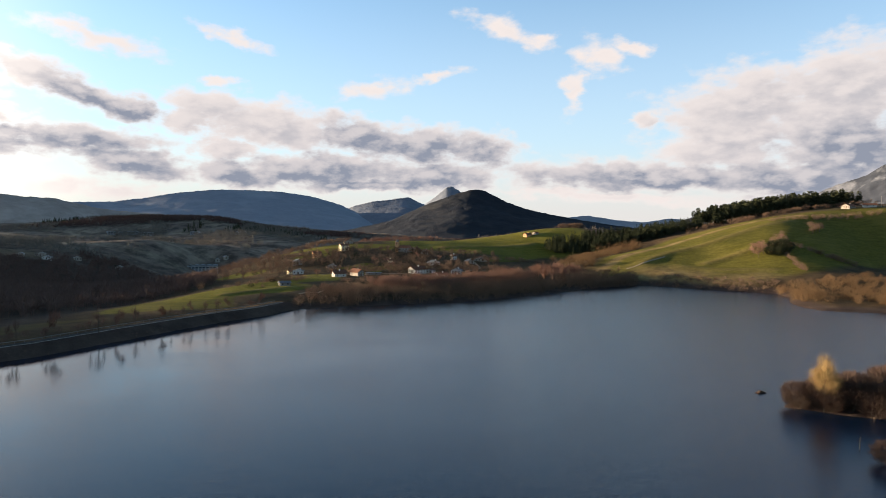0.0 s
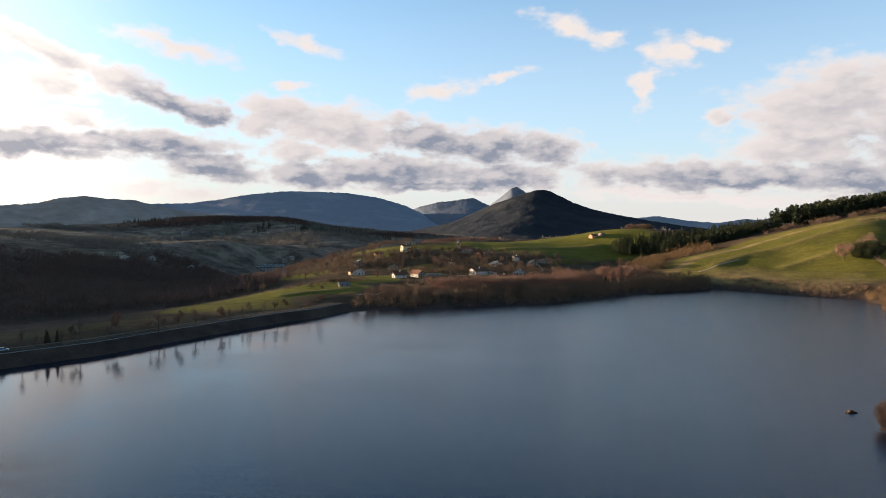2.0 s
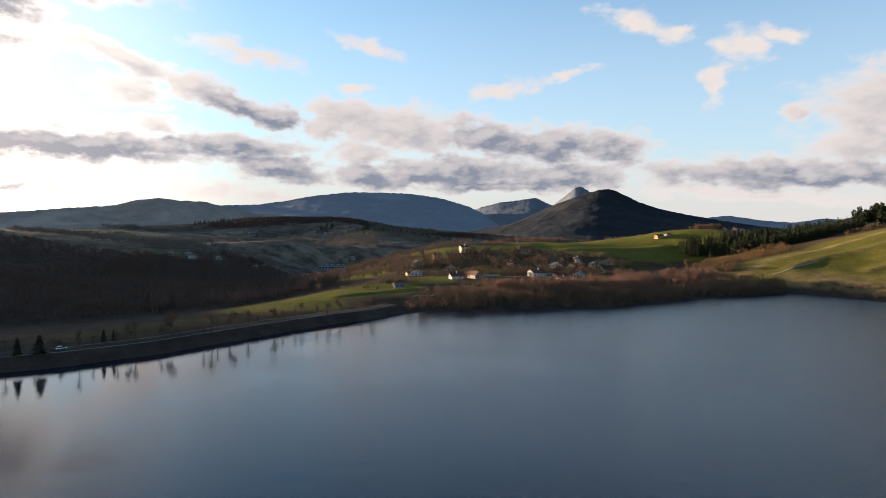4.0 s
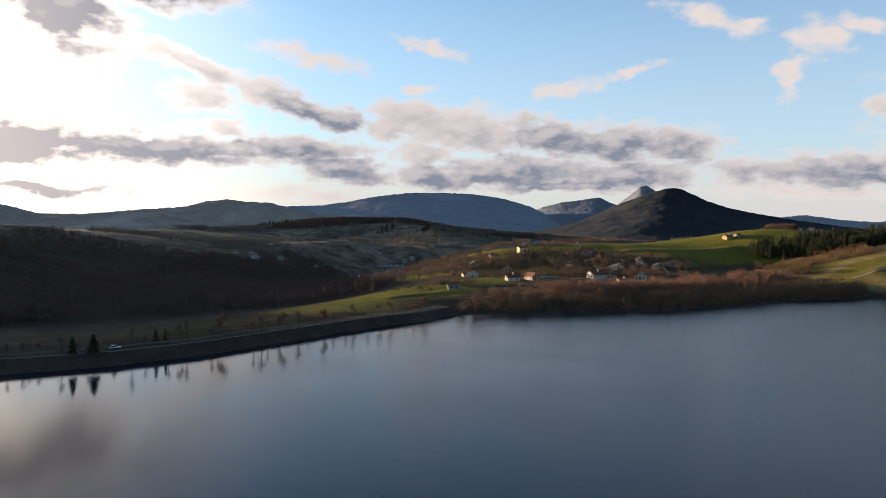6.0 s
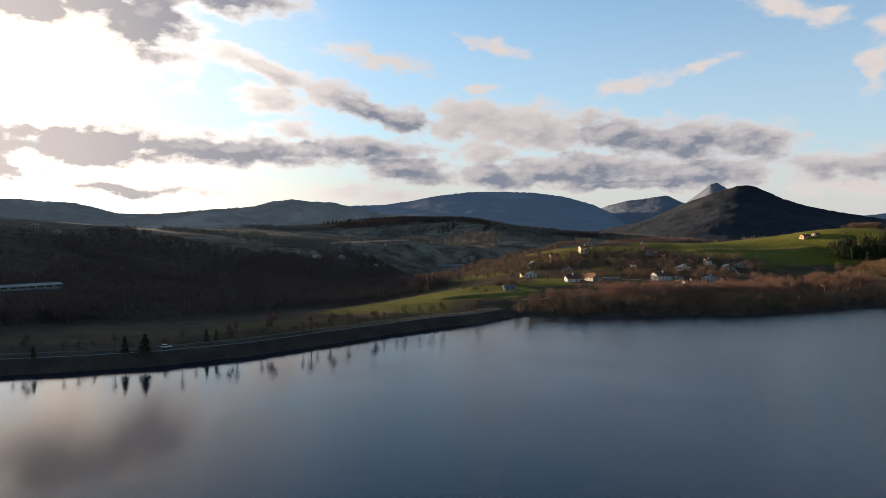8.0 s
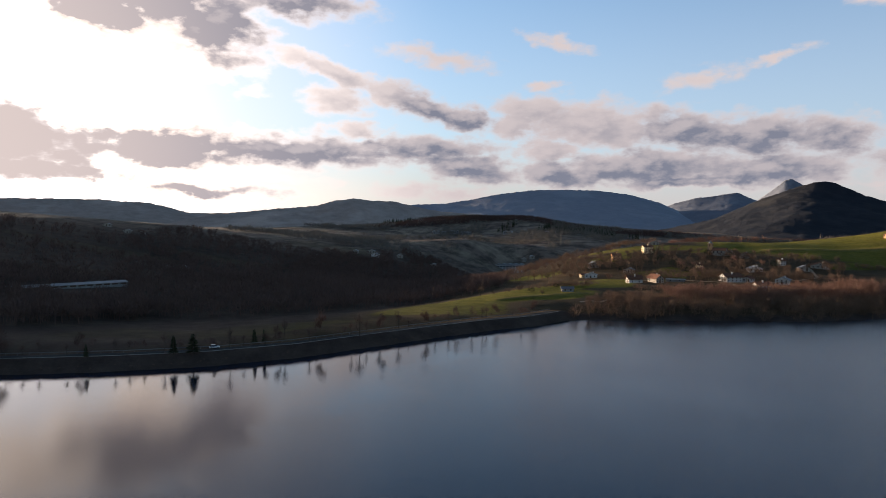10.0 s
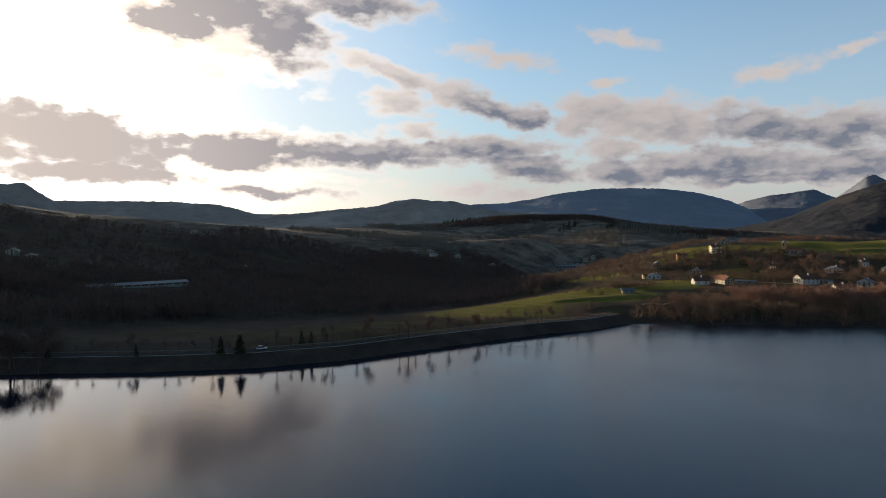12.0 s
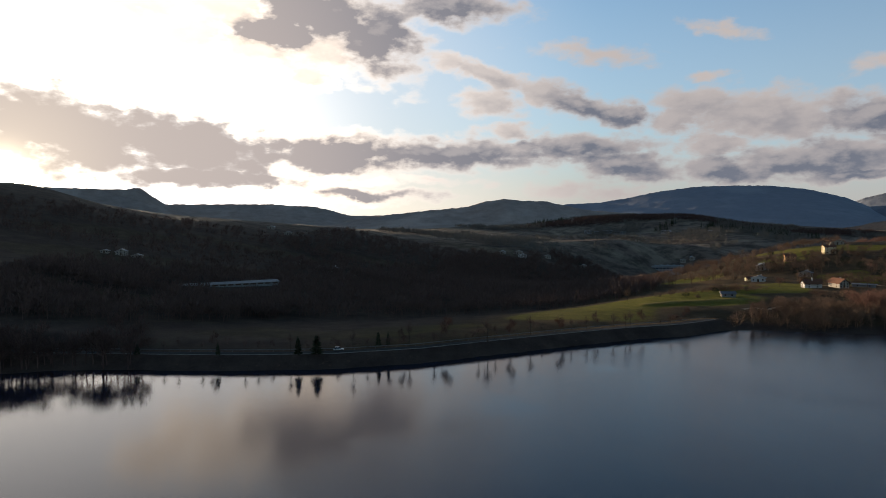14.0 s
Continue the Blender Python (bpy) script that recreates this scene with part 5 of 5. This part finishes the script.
def raft(x, y, turn):
    ob = new("raft")
    ob.matrix_basis = pose(x, y, 0, 0, 0, turn)
    for k in range(8):
        part("plank", box(-1.9 + k * .48, -1.0, .34, -1.46 + k * .48, 1.0, .40, None, .01), TIMBER, ob)
    for s in (-.7, .7):
        bm = bmesh.new()
        bmesh.ops.create_cone(bm, segments=12, radius1=.3, radius2=.3, depth=3.9, cap_ends=True, matrix=pose(0, s, .08, 0, 90))
        part("float", bm, TIMBER, ob)
    part("box", box(-.9, -.6, .40, .7, .6, .95, None, .04), TIMBER, ob)
    return tagged(ob, "small dark wooden raft moored on the water", "raft")


raft(101, 209, 12).scale = (0.75, 0.75, 0.75)


def stake(x, y, h, lean):
    bm = bmesh.new()
    bmesh.ops.create_cone(bm, segments=8, radius1=.11, radius2=.07, depth=h + 2, cap_ends=True, matrix=pose(0, 0, h / 2 - 1, lean))
    me = bpy.data.meshes.new("stake")
    bm.to_mesh(me)
    bm.free()
    me.materials.append(BARK)
    ob = new("stake", me)
    ob.location = (x, y, 0)
    return tagged(ob, "bare dead stake standing in the shallow water", "stake")


stake(98.5, 155, 3.0, 4)


def power_pole(x, y, h):
    ob = new("power_pole")
    ob.matrix_basis = pose(x, y, ground_z(x, y) - .2, 0, 0, 30)
    bm = bmesh.new()
    bmesh.ops.create_cone(bm, segments=8, radius1=.2, radius2=.13, depth=h, cap_ends=True, matrix=Matrix.Translation((0, 0, h / 2)))
    part("pole", bm, CONCRETE, ob)
    part("crossarm", box(-1.6, -.1, h - 1.0, 1.6, .1, h - .8), GALVANISED, ob)
    for q in (-1.4, 0, 1.4):
        bm = bmesh.new()
        bmesh.ops.create_cone(bm, segments=8, radius1=.1, radius2=.06, depth=.5, cap_ends=True, matrix=Matrix.Translation((q, 0, h - .55)))
        part("insulator", bm, GLASS, ob)
    return tagged(ob, "concrete power pole with a crossarm on the ridge", "power pole")


power_pole(524, 794, 13)


def track(line, width, label):
    """A trodden path laid on the ground."""
    p = densify(line, 2.0)
    d = np.gradient(p, axis=0)
    d /= np.linalg.norm(d, axis=1)[:, None] + 1e-9
    nrm = np.stack([-d[:, 1], d[:, 0]], 1)
    v = []
    for off, dz in ((-width / 2, -.3), (-width / 2, .14), (width / 2, .14), (width / 2, -.3)):
        q = p + nrm * off
        v.append(np.column_stack([q, heights(q) + dz]))
    return tagged(mesh_object("track", np.stack(v, 1).reshape(-1, 3), grid_faces(len(p), 4), DIRT, False), label, "track", kind="structure")


track([(-100, 461), (-96, 469), (-89, 467), (-86, 483)], 2.0, "pale dirt track above the dam's end")
track([(-21, 618), (-16, 593), (-11, 568)], 2.2, "pale dirt track down from the large farmhouse")
track([(180, 650), (203, 662), (227, 677)], 1.8, "pale trodden path across the meadow hill")
track([(-24, 628), (-60, 640), (-92, 622)], 2.4, "narrow lane through the village")
track([(-24, 628), (10, 650), (40, 700), (36, 760)], 2.4, "narrow lane up the village")

# ---- single trees ----
bare = [tree_thing("tree", bare_tree(300 + k, 420, 0.9, 0.30, 0.16), m, lb) for k, (m, lb) in enumerate((
    (TWIG, "leafless brown tree with a rounded crown"), (TWIG_RED, "leafless tree with reddish-brown twigs"), (TWIG_DARK, "dark leafless tree beside the dam road")))]
bare[2].children[1].data = as_mesh("crown", bare_tree(302, 420, 0.9, 0.30, 0.16, 7, 0.5)[1], TWIG_DARK)
slim = tree_thing("tree", bare_tree(310, 380, 0.8, 0.19, 0.10, 7, 0.45), TWIG_DARK, "slim dark leafless tree beside the dam road")
firs = tree_thing("conifer", conifer(320, 20, 16, 0.2), NEEDLE, "dark green conifer beside the dam road")
pines = tree_thing("pine", (conifer(321, 4, 4)[0], shrub(321, 2600, 0.55)[1]), NEEDLE, "broad dark green pine on the meadow hill")
evergreen = tree_thing("evergreen_tree", (conifer(322, 4, 4)[0], shrub(322, 900, 0.6)[1]), NEEDLE, "round dark evergreen tree at the edge of a village field")
willow = tree_thing("willow", bare_tree(330, 6500, 0.55, 0.24, 0.14, 7, 0.45), TWIG_GOLD, "golden leafless willow rising above the scrub")
bush = tree_thing("bush", shrub(340, 4200, 0.7, 0.42), TWIG_SHADE, "bare brown bush hanging over the water", "bush")
bush_red = tree_thing("bush", shrub(341, 4200, 0.7, 0.42), TWIG_RUST, "reddish-brown bush on the point", "bush")

rng = random.Random(5)
dam_line = densify(DAM, 1.0)


def dam_spot(f, off):
    i = min(int(f * (len(dam_line) - 1)), len(dam_line) - 2)
    d = dam_line[i + 1] - dam_line[i]
    d /= np.linalg.norm(d)
    return dam_line[i] + np.array([-d[1], d[0]]) * off


spots = []
for k in range(44):
    p = dam_spot(0.2 + 0.76 * (k + rng.uniform(-.4, .4)) / 44, rng.uniform(-4.4, 7))
    spots.append((p[0], p[1], rng.choice((4, 6, 7.5, 9, 10.5)) * rng.uniform(.85, 1.15), rng.uniform(.55, .95)))
plant(slim, spots[::2] + spots[1::4], "trees along the dam road")
plant(bare[2], spots[3::4], "trees along the dam road")
plant(firs, [(*dam_spot(f, o), h, w) for f, o, h, w in ((.335, -4.4, 5.2, 1.0), (.417, -4.6, 7.5, 1.1), (.438, -4.8, 7.8, 1.7), (.245, -4.4, 4.4, 1.6), (.505, 5.5, 6.5, 1.0), (.515, 6, 6.0, .8))], "conifers along the dam road")
plant(bare[0], [(-172, 470, 9, .8), (-129, 474, 4, 1.3), (-158, 640, 7, 1), (-45, 660, 8, 1), (-60, 655, 7, 1.1),
                (-38, 648, 6, 1.1), (8, 660, 8, 1), (24, 690, 9, 1), (-105, 625, 8, 1), (-70, 705, 9, 1), (-20, 690, 8, 1), (60, 800, 9, 1), (-95, 800, 10, 1), (390, 700, 9, 1.5), (397, 706, 11, 1.4), (403, 710, 11, 1.4), (396, 714, 10, 1.4)], "leafless trees in the meadows")
plant(bare[1], [(-112, 590, 8, 1.1), (-52, 690, 9, 1.1), (-4, 745, 9, 1), (-30, 770, 10, 1.1), (-75, 735, 9, 1.2), (-64, 742, 8, 1.1), (-140, 800, 8, 1), (302, 645, 10, 1.2), (309, 650, 12, 1.1), (305, 640, 9, 1.3), (312, 645, 12, 1.1), (314, 654, 11, 1.2), (307, 655, 10, 1.2), (338, 668, 7, 1.5), (345, 676, 7, 1.4)], "reddish trees")
plant(pines, [(316, 640, 10, 1.1), (321, 646, 13.5, .95), (328, 644, 15, .9), (334, 648, 12.5, .9), (322, 636, 10.5, 1), (330, 637, 11.5, .9), (339, 646, 9, 1)], "pines on the meadow hill")
plant(evergreen, [(-193, 679, 5, 1.3), (-157, 754, 6, 1.2), (-134, 792, 7, 1.1), (-127, 709, 6, 1.2), (-169, 736, 6, 1.2), (-102, 781, 8, 1.1), (-141, 487, 3.5, 1.5), (-134, 520, 3.5, 1.4), (-117, 818, 7, 1.1), (-85, 752, 8, 1.1), (-59, 820, 8, 1.1), (-37, 812, 7, 1.2), (-175, 818, 6, 1.2), (-120, 743, 6, 1.1), (-66, 712, 6, 1.2), (6, 759, 7, 1.2)], "evergreens among the village fields")
plant(willow, [(108.5, 187, 17.5, .8)])
near = [(104.5, 194, 8, 1.2), (103, 191, 6, 1.4), (108, 191, 9, 1.1), (112, 188, 10, 1.1), (117, 186, 10.5, 1.1), (122, 183, 10, 1.1), (127, 180, 11, 1), (114, 197, 9, 1.2), (121, 195, 10, 1.1), (129, 190, 11, 1.1), (136, 186, 11, 1.1), (133, 178, 10, 1.1), (142, 181, 11, 1.1), (110, 187, 7, 1.4), (119, 181, 7, 1.4), (129, 176, 7, 1.4), (137, 174, 7, 1.5), (104, 145, 9, 1.1), (110, 142, 9, 1.1), (101, 140, 8, 1.1), (108, 134, 8, 1.2), (99, 145, 6, 1.4), (98, 137, 6, 1.4)]
plant(bush, near, "bushes on the point")
plant(bush_red, [(132, 197, 12, 1.0), (141, 193, 12.5, 1), (149, 195, 12.5, 1), (150, 186, 12, 1), (157, 190, 12.5, 1.1), (124, 199, 10, 1.1)], "reddish bushes on the point")

# tall bare trees round the dam's western end
forest("shore_wood", [bare_tree(350 + k, 300, 0.9, 0.26) for k in range(4)], TWIG_DARK, along([(-297, 100), (-285, 135), (-262, 173), (-240, 190)], 170, 1, 22, 31), 9, 16, "tall dark leafless trees at the end of the dam", seed=31)
forest("hedge", BUSHES, TWIG_DARK, along(DAM[2:], 60, 7, 16, 32), 1.5, 4, "low dark scrub beside the dam road", seed=32)
forest("grass_tufts", BUSHES, TWIG, along(SHORE[1:9], 120, 1, 6, 33), 0.4, 1.2, "dry tufts on the dam's stony slope", seed=33)
